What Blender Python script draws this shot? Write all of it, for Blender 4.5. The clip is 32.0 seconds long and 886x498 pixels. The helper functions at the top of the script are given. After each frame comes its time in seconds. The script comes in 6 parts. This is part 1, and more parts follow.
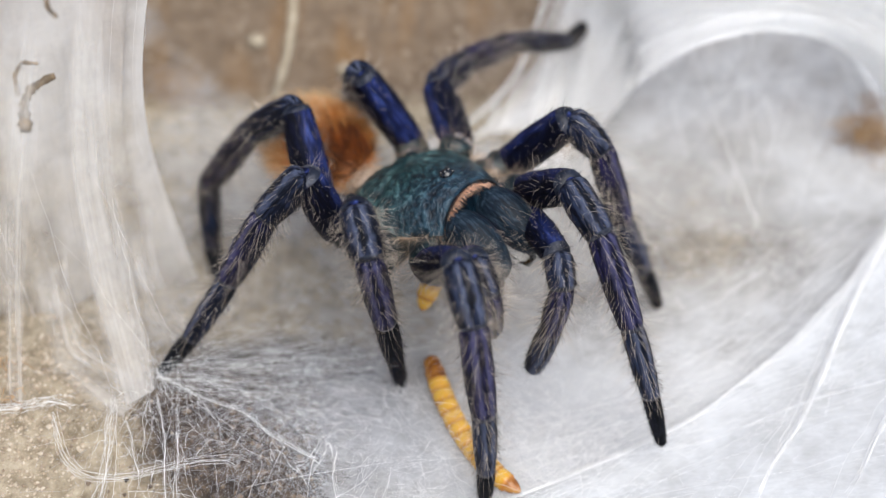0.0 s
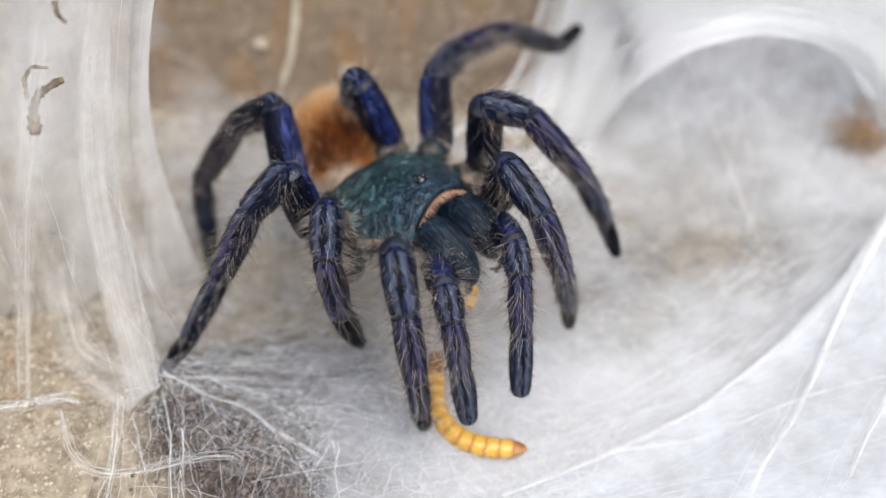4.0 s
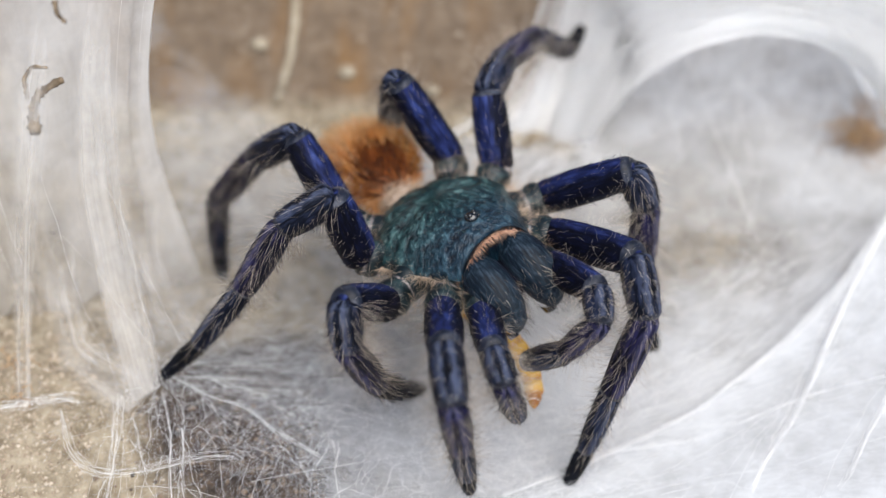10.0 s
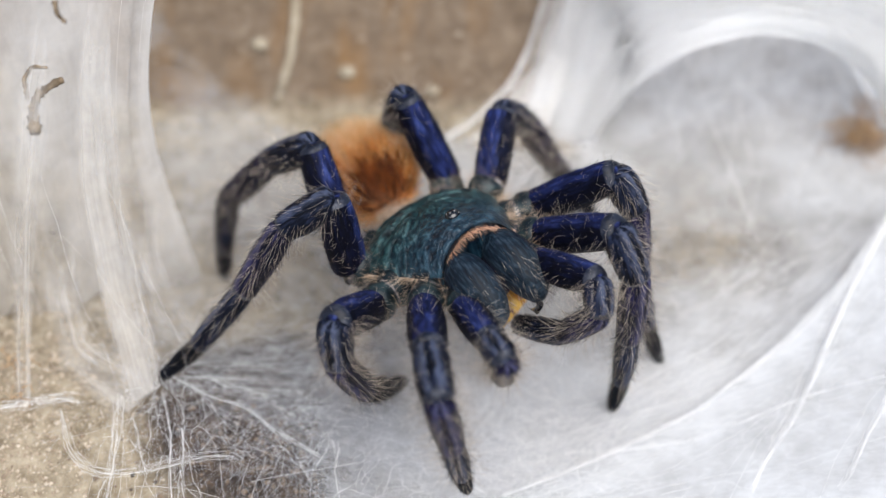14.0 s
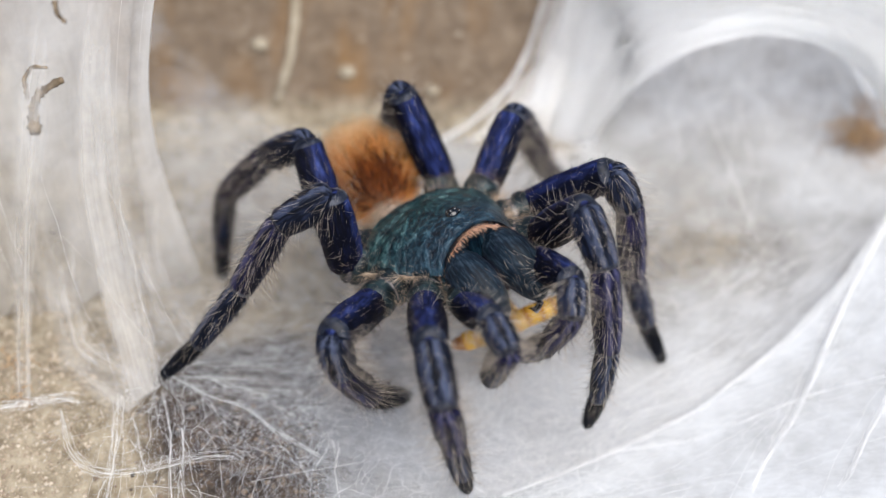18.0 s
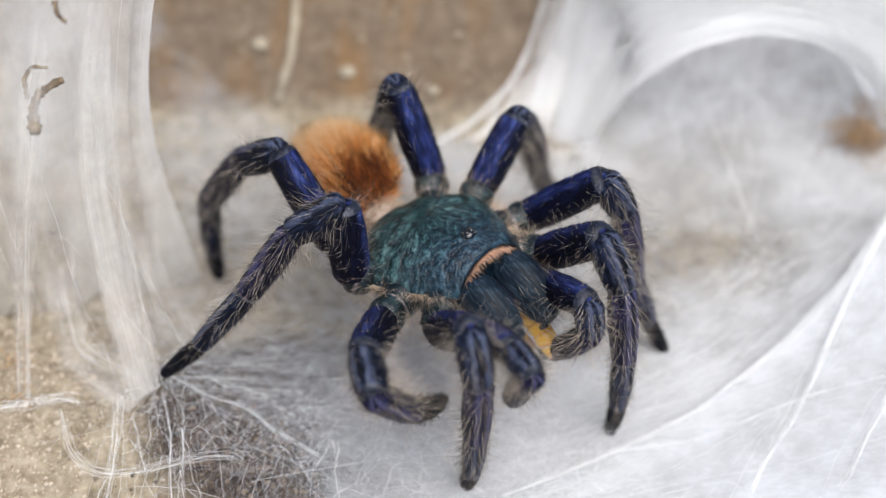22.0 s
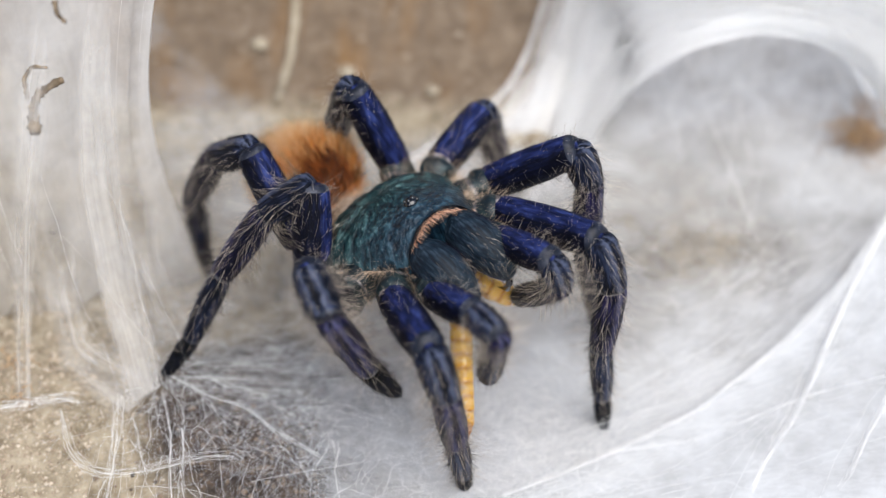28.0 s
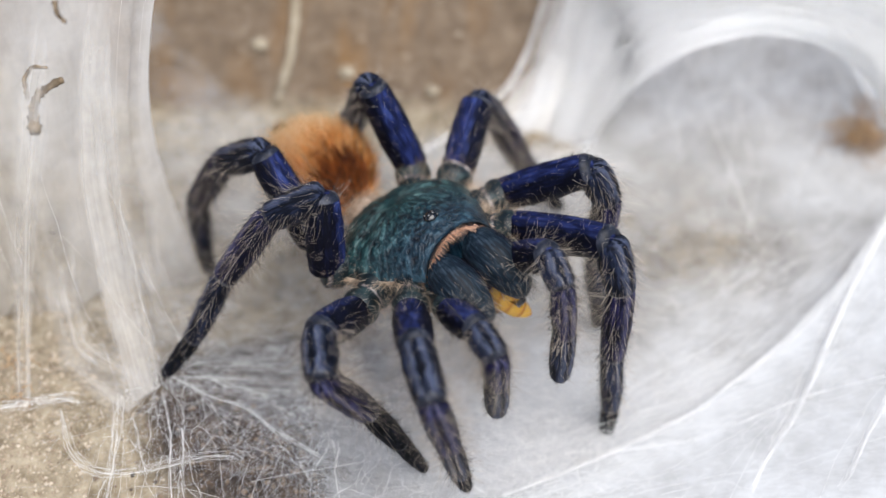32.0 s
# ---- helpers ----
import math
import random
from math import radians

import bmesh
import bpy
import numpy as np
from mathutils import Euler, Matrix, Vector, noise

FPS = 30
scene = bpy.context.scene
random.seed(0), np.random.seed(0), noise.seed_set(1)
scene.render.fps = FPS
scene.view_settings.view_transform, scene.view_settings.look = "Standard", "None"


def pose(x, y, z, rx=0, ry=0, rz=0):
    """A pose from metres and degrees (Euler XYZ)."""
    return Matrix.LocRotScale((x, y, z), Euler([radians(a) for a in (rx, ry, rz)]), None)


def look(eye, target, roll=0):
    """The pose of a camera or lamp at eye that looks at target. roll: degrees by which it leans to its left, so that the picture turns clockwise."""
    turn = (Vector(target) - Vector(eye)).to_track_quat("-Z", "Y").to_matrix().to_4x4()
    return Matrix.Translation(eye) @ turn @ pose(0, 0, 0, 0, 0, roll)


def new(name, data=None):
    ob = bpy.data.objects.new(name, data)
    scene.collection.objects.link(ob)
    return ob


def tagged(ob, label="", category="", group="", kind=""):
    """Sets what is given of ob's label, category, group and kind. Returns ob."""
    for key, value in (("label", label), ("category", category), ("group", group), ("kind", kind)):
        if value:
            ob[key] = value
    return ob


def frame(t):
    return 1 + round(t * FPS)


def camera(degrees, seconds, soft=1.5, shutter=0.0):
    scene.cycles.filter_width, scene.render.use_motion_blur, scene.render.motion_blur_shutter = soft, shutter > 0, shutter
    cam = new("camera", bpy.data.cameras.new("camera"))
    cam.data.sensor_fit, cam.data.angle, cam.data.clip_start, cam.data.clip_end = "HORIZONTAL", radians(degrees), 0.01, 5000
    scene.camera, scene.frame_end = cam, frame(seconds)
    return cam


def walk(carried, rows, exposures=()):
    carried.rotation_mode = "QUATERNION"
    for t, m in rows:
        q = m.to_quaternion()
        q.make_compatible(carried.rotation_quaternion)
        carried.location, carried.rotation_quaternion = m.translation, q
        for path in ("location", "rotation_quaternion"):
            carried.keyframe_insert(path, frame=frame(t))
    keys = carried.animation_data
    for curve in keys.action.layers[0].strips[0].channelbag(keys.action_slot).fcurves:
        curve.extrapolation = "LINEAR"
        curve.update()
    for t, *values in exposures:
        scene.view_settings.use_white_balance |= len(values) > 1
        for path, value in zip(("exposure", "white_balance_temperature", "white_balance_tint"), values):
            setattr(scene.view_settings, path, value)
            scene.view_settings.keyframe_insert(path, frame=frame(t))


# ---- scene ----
# Lengths below are written in millimetres and scaled by MM when meshes are made.
MM = 0.001
cam = camera(35, 32.0, soft=1.2, shutter=0.4)
RISE = radians(49.58)
VIEW = Vector((0.0, math.cos(RISE), -math.sin(RISE)))


def stand(forward):
    eye = VIEW * (-190.0 + forward) * MM
    return look(eye, eye + VIEW)


walk(cam, [(0.0, stand(3.3)), (0.5, stand(4.4)), (2.0, stand(4.4)), (2.5, stand(2.4)), (3.0, stand(0.0)), (32.0, stand(0.0))],
     exposures=[(0.0, 0.84), (32.0, 0.84)])
cam.data.dof.use_dof = True
cam.data.dof.focus_distance = 0.155
cam.data.dof.aperture_fstop = 12.0

# ---- light: soft, bright daylight from above ----
world = bpy.data.worlds.new("daylight")
scene.world = world
world.use_nodes = True
wn = world.node_tree.nodes
sky = wn.new("ShaderNodeTexSky")
sky.sky_type, sky.sun_disc = "NISHITA", False
sky.sun_elevation, sky.sun_rotation = radians(64), radians(149)
wn["Background"].inputs["Strength"].default_value = 0.08
world.node_tree.links.new(sky.outputs["Color"], wn["Background"].inputs["Color"])
sun = new("sun", bpy.data.lights.new("sun", "SUN"))
sun.data.energy, sun.data.angle, sun.data.color = 3.0, radians(75), (1.0, 0.97, 0.925)
sun.matrix_world = look((0.25, -0.42, 1.0), (0, 0, 0))


# ---- materials ----
def material(name):
    m = bpy.data.materials.new(name)
    m.use_nodes = True
    m.node_tree.nodes.clear()
    return m, m.node_tree.nodes, m.node_tree.links


def mm_coords(n, l, stretch=(1, 1, 1), turn=(0, 0, 0)):
    """Object coordinates counted in millimetres, stretched and turned."""
    co, mp = n.new("ShaderNodeTexCoord"), n.new("ShaderNodeMapping")
    l.new(co.outputs["Object"], mp.inputs["Vector"])
    mp.inputs["Scale"].default_value = [1000 * s for s in stretch]
    mp.inputs["Rotation"].default_value = [radians(a) for a in turn]
    return mp.outputs["Vector"]


def noise_node(n, l, vector, scale, detail=4.0, rough=0.55):
    t = n.new("ShaderNodeTexNoise")
    t.inputs["Scale"].default_value, t.inputs["Detail"].default_value, t.inputs["Roughness"].default_value = scale, detail, rough
    l.new(vector, t.inputs["Vector"])
    return t.outputs["Fac"]


def ramp(n, l, fac, *stops):
    r = n.new("ShaderNodeValToRGB")
    while len(r.color_ramp.elements) < len(stops):
        r.color_ramp.elements.new(0.5)
    for e, (p, c) in zip(r.color_ramp.elements, stops):
        e.position, e.color = p, (*c, 1) if len(c) == 3 else c
    l.new(fac, r.inputs["Fac"])
    return r.outputs["Color"]


def bump(n, l, height, strength, distance):
    b = n.new("ShaderNodeBump")
    b.inputs["Strength"].default_value, b.inputs["Distance"].default_value = strength, distance * MM
    l.new(height, b.inputs["Height"])
    return b.outputs["Normal"]


def maths(n, l, op, a, b):
    m = n.new("ShaderNodeMath")
    m.operation = op
    for i, v in enumerate((a, b)):
        if isinstance(v, (int, float)):
            m.inputs[i].default_value = v
        else:
            l.new(v, m.inputs[i])
    return m.outputs[0]


def principled(n, l, rough=0.5, metal=0.0, spec=0.5):
    p, o = n.new("ShaderNodeBsdfPrincipled"), n.new("ShaderNodeOutputMaterial")
    p.inputs["Roughness"].default_value, p.inputs["Metallic"].default_value = rough, metal
    p.inputs["Specular IOR Level"].default_value = spec
    l.new(p.outputs[0], o.inputs["Surface"])
    return p


def streaked(name, dark, mid, light, rough, metal, stretch, scale=1.5, spec=0.5, depth=0.12, sheen=0.0):
    """Hairy or horny surface: streaks of three colours with fine relief."""
    m, n, l = material(name)
    p = principled(n, l, rough, metal, spec)
    v = mm_coords(n, l, stretch)
    a, b = noise_node(n, l, v, scale, 5), noise_node(n, l, mm_coords(n, l), 0.35, 3)
    both = maths(n, l, "ADD", maths(n, l, "MULTIPLY", a, 0.65), maths(n, l, "MULTIPLY", b, 0.35))
    l.new(ramp(n, l, both, (0.34, dark), (0.5, mid), (0.66, light)), p.inputs["Base Color"])
    l.new(bump(n, l, a, 0.7, depth), p.inputs["Normal"])
    p.inputs["Sheen Weight"].default_value = sheen
    return m


TWO_LINES = ((0.12, (0, 0, 0)), (0.32, (0.8, 0.8, 0.8)), (0.5, (0.5, 0.5, 0.5)), (0.75, (0, 0, 0)))
# Femur: blue back, black sides; cut narrow, so the colour also carries shade.
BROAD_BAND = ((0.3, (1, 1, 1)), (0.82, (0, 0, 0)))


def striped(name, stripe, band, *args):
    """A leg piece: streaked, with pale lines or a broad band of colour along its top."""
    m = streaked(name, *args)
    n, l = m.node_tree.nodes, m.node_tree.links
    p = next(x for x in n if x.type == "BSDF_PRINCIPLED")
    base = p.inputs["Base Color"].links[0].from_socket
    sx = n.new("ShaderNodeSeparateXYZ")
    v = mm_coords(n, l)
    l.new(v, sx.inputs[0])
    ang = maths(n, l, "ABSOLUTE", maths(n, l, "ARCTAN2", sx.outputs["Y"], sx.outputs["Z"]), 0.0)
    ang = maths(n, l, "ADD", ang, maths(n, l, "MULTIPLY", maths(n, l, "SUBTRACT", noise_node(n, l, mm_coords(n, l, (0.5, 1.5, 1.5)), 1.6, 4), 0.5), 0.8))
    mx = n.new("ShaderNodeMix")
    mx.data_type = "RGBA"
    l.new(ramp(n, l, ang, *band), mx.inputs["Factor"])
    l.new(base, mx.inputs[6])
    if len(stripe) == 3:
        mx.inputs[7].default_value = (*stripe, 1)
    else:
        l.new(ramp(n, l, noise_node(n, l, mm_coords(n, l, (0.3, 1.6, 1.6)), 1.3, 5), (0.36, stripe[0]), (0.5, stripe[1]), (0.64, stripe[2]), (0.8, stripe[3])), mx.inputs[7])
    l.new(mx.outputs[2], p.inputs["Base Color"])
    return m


def hair_material(name, *colours, rough=0.45):
    """Each hair takes its own shade."""
    m, n, l = material(name)
    p = principled(n, l, rough, 0.0, 0.2)
    g = n.new("ShaderNodeNewGeometry")
    k = len(colours) - 1
    l.new(ramp(n, l, g.outputs["Random Per Island"], *[(i / k, c) for i, c in enumerate(colours)]), p.inputs["Base Color"])
    return m



def carapace_material():
    """Fine streaks running out from the middle groove; greener behind, bluer on the head."""
    m, n, l = material("teal_carapace")
    p = principled(n, l, 0.34, 0.1, 0.45)
    v = mm_coords(n, l)
    sx = n.new("ShaderNodeSeparateXYZ")
    l.new(v, sx.inputs[0])
    xx = maths(n, l, "ADD", sx.outputs["X"], 2.2)
    ang = maths(n, l, "ARCTAN2", sx.outputs["Y"], xx)
    rad = maths(n, l, "SQRT", maths(n, l, "ADD", maths(n, l, "MULTIPLY", xx, xx), maths(n, l, "MULTIPLY", sx.outputs["Y"], sx.outputs["Y"])), 0.0)
    cb = n.new("ShaderNodeCombineXYZ")
    l.new(maths(n, l, "MULTIPLY", ang, 7.0), cb.inputs[0])
    l.new(maths(n, l, "MULTIPLY", rad, 0.75), cb.inputs[1])
    streak, blotch = noise_node(n, l, cb.outputs[0], 1.4, 4, 0.6), noise_node(n, l, v, 0.7, 5, 0.6)
    both = maths(n, l, "ADD", maths(n, l, "MULTIPLY", streak, 0.6), maths(n, l, "MULTIPLY", blotch, 0.4))
    green = ramp(n, l, both, (0.38, (0.0008, 0.003, 0.004)), (0.46, (0.0035, 0.0155, 0.019)), (0.54, (0.016, 0.054, 0.057)), (0.63, (0.085, 0.165, 0.16)))
    blue = ramp(n, l, both, (0.38, (0.001, 0.003, 0.007)), (0.5, (0.006, 0.022, 0.038)), (0.64, (0.04, 0.09, 0.125)))
    mx = n.new("ShaderNodeMix")
    mx.data_type = "RGBA"
    l.new(ramp(n, l, maths(n, l, "MULTIPLY", maths(n, l, "ADD", sx.outputs["X"], 3.0), 0.1), (0.3, (0, 0, 0)), (0.9, (1, 1, 1))), mx.inputs["Factor"])
    l.new(green, mx.inputs[6])
    l.new(blue, mx.inputs[7])
    l.new(mx.outputs[2], p.inputs["Base Color"])
    l.new(bump(n, l, both, 1.0, 0.9), p.inputs["Normal"])
    return m


CARAPACE = carapace_material()
COXA = streaked("coxa_skin", (0.001, 0.003, 0.004), (0.004, 0.010, 0.013), (0.025, 0.045, 0.048), 0.4, 0.0, (1, 1, 1), 0.9, 0.35)
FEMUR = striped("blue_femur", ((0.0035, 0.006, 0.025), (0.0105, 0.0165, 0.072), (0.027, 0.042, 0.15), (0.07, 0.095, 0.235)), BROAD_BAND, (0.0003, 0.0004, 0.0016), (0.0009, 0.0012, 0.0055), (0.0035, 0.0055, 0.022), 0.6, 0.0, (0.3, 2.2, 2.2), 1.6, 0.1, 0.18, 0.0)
SHANK = striped("slate_blue_shank", (0.07, 0.084, 0.135), TWO_LINES, (0.0005, 0.0007, 0.0018), (0.002, 0.0031, 0.0085), (0.02, 0.028, 0.06), 0.55, 0.0, (0.18, 1.7, 1.7), 1.3, 0.1, 0.25, 0.0)
VIOLET = striped("violet_shank", (0.06, 0.06, 0.125), TWO_LINES, (0.0005, 0.0006, 0.0018), (0.002, 0.002, 0.0088), (0.018, 0.0165, 0.064), 0.55, 0.0, (0.18, 1.7, 1.7), 1.3, 0.1, 0.25, 0.0)
FOOT = streaked("black_foot", (0.0004, 0.0006, 0.001), (0.0014, 0.0019, 0.003), (0.006, 0.007, 0.011), 0.75, 0.0, (0.6, 1.5, 1.5), 1.6, 0.1, 0.2, 0.0)
FANG_BASE = streaked("dark_chelicera", (0.001, 0.003, 0.006), (0.0045, 0.012, 0.021), (0.032, 0.052, 0.075), 0.5, 0.0, (0.3, 1.8, 1.8), 1.5, 0.25, 0.2, 0.0)
JOINT = streaked("pale_joint", (0.002, 0.003, 0.007), (0.008, 0.011, 0.022), (0.06, 0.065, 0.085), 0.45, 0.0, (1, 1, 1), 1.0, 0.3)
WAIST_SKIN = streaked("waist_skin", (0.16, 0.11, 0.08), (0.34, 0.25, 0.19), (0.52, 0.41, 0.33), 0.6, 0.0, (1, 1, 1), 0.8)
ABDOMEN = streaked("brown_abdomen", (0.05, 0.02, 0.008), (0.28, 0.10, 0.03), (0.5, 0.22, 0.07), 0.6, 0.0, (1, 1, 1), 0.6)
RING = streaked("pale_ring", (0.02, 0.02, 0.022), (0.09, 0.078, 0.078), (0.42, 0.37, 0.36), 0.22, 0.0, (1, 1, 1), 1.2, 0.7)
EYE = streaked("black_eye", (0.001, 0.001, 0.001), (0.003, 0.003, 0.004), (0.008, 0.008, 0.01), 0.05, 0.0, (1, 1, 1), 1.0, 0.9, 0.0)
DARK_HAIR = hair_material("blue_black_hair", (0.0008, 0.001, 0.003), (0.003, 0.004, 0.013), (0.011, 0.012, 0.032), rough=0.75)
PALE_HAIR = hair_material("pale_hair", (0.15, 0.12, 0.10), (0.40, 0.33, 0.27), (0.84, 0.74, 0.62))
ORANGE_HAIR = hair_material("orange_hair", (0.50, 0.15, 0.022), (0.76, 0.30, 0.07), (0.88, 0.50, 0.20))
GOLD_HAIR = hair_material("golden_hair", (0.66, 0.34, 0.11), (0.85, 0.55, 0.27), (0.94, 0.76, 0.52))
RUST_HAIR = hair_material("rust_hair", (0.006, 0.0025, 0.002), (0.05, 0.012, 0.004), (0.38, 0.10, 0.016))
PINK_HAIR = hair_material("pink_fringe", (0.30, 0.14, 0.085), (0.52, 0.30, 0.20), (0.70, 0.50, 0.38))
TAN_HAIR = hair_material("tan_hair", (0.30, 0.21, 0.14), (0.52, 0.38, 0.27), (0.74, 0.60, 0.47))
TEAL_HAIR = hair_material("teal_hair", (0.003, 0.014, 0.016), (0.016, 0.06, 0.06), (0.16, 0.31, 0.28))


def worm_material():
    m, n, l = material("yellow_larva_skin")
    p = principled(n, l, 0.22, 0.0, 0.6)
    v = mm_coords(n, l)
    sx = n.new("ShaderNodeSeparateXYZ")
    l.new(v, sx.inputs[0])
    edge = maths(n, l, "ADD", maths(n, l, "MULTIPLY", sx.outputs["X"], 0.5), maths(n, l, "MULTIPLY", noise_node(n, l, v, 1.1), 0.25))
    l.new(ramp(n, l, edge, (0.1, (0.44, 0.2, 0.025)), (0.35, (0.66, 0.38, 0.06)), (0.75, (0.64, 0.34, 0.04)), (1.0, (0.40, 0.15, 0.02))), p.inputs["Base Color"])
    p.inputs["Subsurface Weight"].default_value = 0.25
    p.inputs["Subsurface Radius"].default_value = (0.001, 0.0006, 0.0002)
    return m


WORM = worm_material()
WORM_END = streaked("brown_larva_end", (0.12, 0.035, 0.008), (0.28, 0.1, 0.018), (0.45, 0.22, 0.05), 0.25, 0.0, (1, 1, 1), 0.9)


def soil_material():
    m, n, l = material("sandy_soil")
    p = principled(n, l, 0.95, 0.0, 0.2)
    v = mm_coords(n, l)
    big, mid, fine = noise_node(n, l, v, 0.06, 3), noise_node(n, l, v, 0.45, 5, 0.65), noise_node(n, l, v, 2.6, 4, 0.7)
    # loam at the back, paler sand towards the front left
    sx = n.new("ShaderNodeSeparateXYZ")
    l.new(v, sx.inputs[0])
    dx = maths(n, l, "MULTIPLY", maths(n, l, "ADD", sx.outputs["X"], 18.5), 0.052)
    dy = maths(n, l, "MULTIPLY", maths(n, l, "ADD", sx.outputs["Y"], 29.0), 0.06)
    damp = maths(n, l, "SUBTRACT", 1.2, maths(n, l, "ADD", maths(n, l, "MULTIPLY", dx, dx), maths(n, l, "MULTIPLY", dy, dy)))
    bank = maths(n, l, "MULTIPLY", maths(n, l, "SUBTRACT", sx.outputs["Y"], 25.0), 0.12)
    # Loam under thin silk greys the funnel floor, partly in place of shade there.
    hollow = maths(n, l, "MINIMUM", maths(n, l, "MULTIPLY", maths(n, l, "SUBTRACT", sx.outputs["X"], 8.0), 0.06), maths(n, l, "MULTIPLY", maths(n, l, "ADD", sx.outputs["Y"], 20.0), 0.07))
    hollow = maths(n, l, "MINIMUM", hollow, 0.32)
    far = maths(n, l, "ADD", maths(n, l, "MAXIMUM", maths(n, l, "MAXIMUM", damp, bank), hollow), maths(n, l, "MULTIPLY", maths(n, l, "SUBTRACT", big, 0.5), 0.7))
    pale = maths(n, l, "MULTIPLY", maths(n, l, "SUBTRACT", sx.outputs["Y"], 18.0), 0.05)
    loam_near = ramp(n, l, mid, (0.3, (0.022, 0.016, 0.013)), (0.5, (0.06, 0.045, 0.036)), (0.68, (0.12, 0.09, 0.066)))
    sand = ramp(n, l, mid, (0.3, (0.155, 0.118, 0.074)), (0.5, (0.31, 0.255, 0.178)), (0.7, (0.47, 0.4, 0.295)))
    loam_far = ramp(n, l, mid, (0.3, (0.11, 0.078, 0.051)), (0.5, (0.165, 0.119, 0.08)), (0.68, (0.22, 0.165, 0.115)))
    lm = n.new("ShaderNodeMix")
    lm.data_type = "RGBA"
    l.new(ramp(n, l, pale, (0.0, (0, 0, 0)), (0.6, (1, 1, 1))), lm.inputs["Factor"])
    l.new(loam_near, lm.inputs[6])
    rust = n.new("ShaderNodeMix")
    rust.data_type = "RGBA"
    l.new(ramp(n, l, noise_node(n, l, mm_coords(n, l, (1.6, 0.5, 0.5)), 0.11, 4), (0.48, (0, 0, 0)), (0.7, (0.7, 0.7, 0.7))), rust.inputs["Factor"])
    l.new(loam_far, rust.inputs[6])
    rust.inputs[7].default_value = (0.22, 0.12, 0.045, 1)
    l.new(rust.outputs[2], lm.inputs[7])
    loam = lm.outputs[2]
    mx = n.new("ShaderNodeMix")
    mx.data_type = "RGBA"
    l.new(ramp(n, l, far, (0.15, (0, 0, 0)), (0.55, (1, 1, 1))), mx.inputs["Factor"])
    l.new(sand, mx.inputs[6])
    l.new(loam, mx.inputs[7])
    l.new(mx.outputs[2], p.inputs["Base Color"])
    l.new(bump(n, l, maths(n, l, "ADD", mid, maths(n, l, "MULTIPLY", fine, 0.4)), 0.9, 0.9), p.inputs["Normal"])
    return m


def silk_material(name, low, high, fibre=(0.12, 1.5, 1.0), turns=(20, 75, -40), thick=0.9, through_light=0.35, patch=1.7, tint=(1.0, 1.0, 1.0), contrast=1.6, weave=0.5):
    """Sheet of spun silk: white fibres that scatter and pass light, clear between them; the mesh's own density says how thick it is spun."""
    m, n, l = material(name)
    o, mix, cloth = n.new("ShaderNodeOutputMaterial"), n.new("ShaderNodeMixShader"), n.new("ShaderNodeMixShader")
    d, t, clear = n.new("ShaderNodeBsdfDiffuse"), n.new("ShaderNodeBsdfTranslucent"), n.new("ShaderNodeBsdfTransparent")
    cl = noise_node(n, l, mm_coords(n, l), 0.17, 6, 0.62)
    col = ramp(n, l, cl, (0.3, tuple(a * c for a, c in zip((0.80, 0.79, 0.775), tint))), (0.65, tuple(a * c for a, c in zip((0.9, 0.895, 0.885), tint))))
    l.new(col, d.inputs["Color"])
    l.new(col, t.inputs["Color"])
    cloth.inputs[0].default_value = through_light
    l.new(d.outputs[0], cloth.inputs[1])
    l.new(t.outputs[0], cloth.inputs[2])
    f = None
    for k, a in enumerate(turns):
        v = mm_coords(n, l, fibre, (0, 0, a))
        w = noise_node(n, l, v, 1.3 + 0.5 * k, 6, 0.7)
        f = w if f is None else maths(n, l, "MAXIMUM", f, w)
    at = n.new("ShaderNodeAttribute")
    at.attribute_name = "spun"
    s = maths(n, l, "ADD", maths(n, l, "MULTIPLY", maths(n, l, "SUBTRACT", f, 0.5), contrast), maths(n, l, "MULTIPLY", maths(n, l, "SUBTRACT", cl, 0.5), patch))
    s = maths(n, l, "ADD", s, at.outputs["Fac"])
    fac = ramp(n, l, s, (low, (0.02, 0.02, 0.02)), (high, (thick, thick, thick)))
    l.new(fac, mix.inputs[0])
    l.new(clear.outputs[0], mix.inputs[1])
    l.new(cloth.outputs[0], mix.inputs[2])
    nb = bump(n, l, f, weave, 0.35)
    l.new(nb, d.inputs["Normal"])
    l.new(mix.outputs[0], o.inputs["Surface"])
    return m


def thread_material(name, low, high, clear):
    m, n, l = material(name)
    p = principled(n, l, 0.35, 0.0, 0.6)
    g = n.new("ShaderNodeNewGeometry")
    l.new(ramp(n, l, g.outputs["Random Per Island"], (0, low), (1, high)), p.inputs["Base Color"])
    p.inputs["Alpha"].default_value = 1.0 - clear
    return m


SOIL = soil_material()
CARPET = silk_material("silk_carpet", 0.1, 1.0, fibre=(0.3, 1.1, 1.0), thick=0.92, patch=0.55, contrast=0.8, weave=0.18, tint=(0.845, 0.86, 0.885))
FLARE = silk_material("silk_flare", -0.1, 0.9, (0.1, 0.5, 0.1), (70, 95), 0.98, 0.2, 0.35, (1.0, 0.985, 0.965), 0.5)
TUBE = silk_material("silk_tube", -0.1, 0.95, (0.5, 0.5, 0.05), (0, 60), 0.94, 0.66, 0.2, (1.0, 1.0, 1.005), 0.9)
CURTAIN = silk_material("silk_curtain", 0.0, 1.1, (0.2, 0.2, 0.02), (0, 35), 0.92, 0.42, 0.5, (1.0, 0.975, 0.95), 0.4)
THREAD = thread_material("silk_thread", (0.84, 0.83, 0.82), (0.96, 0.955, 0.95), 0.0)
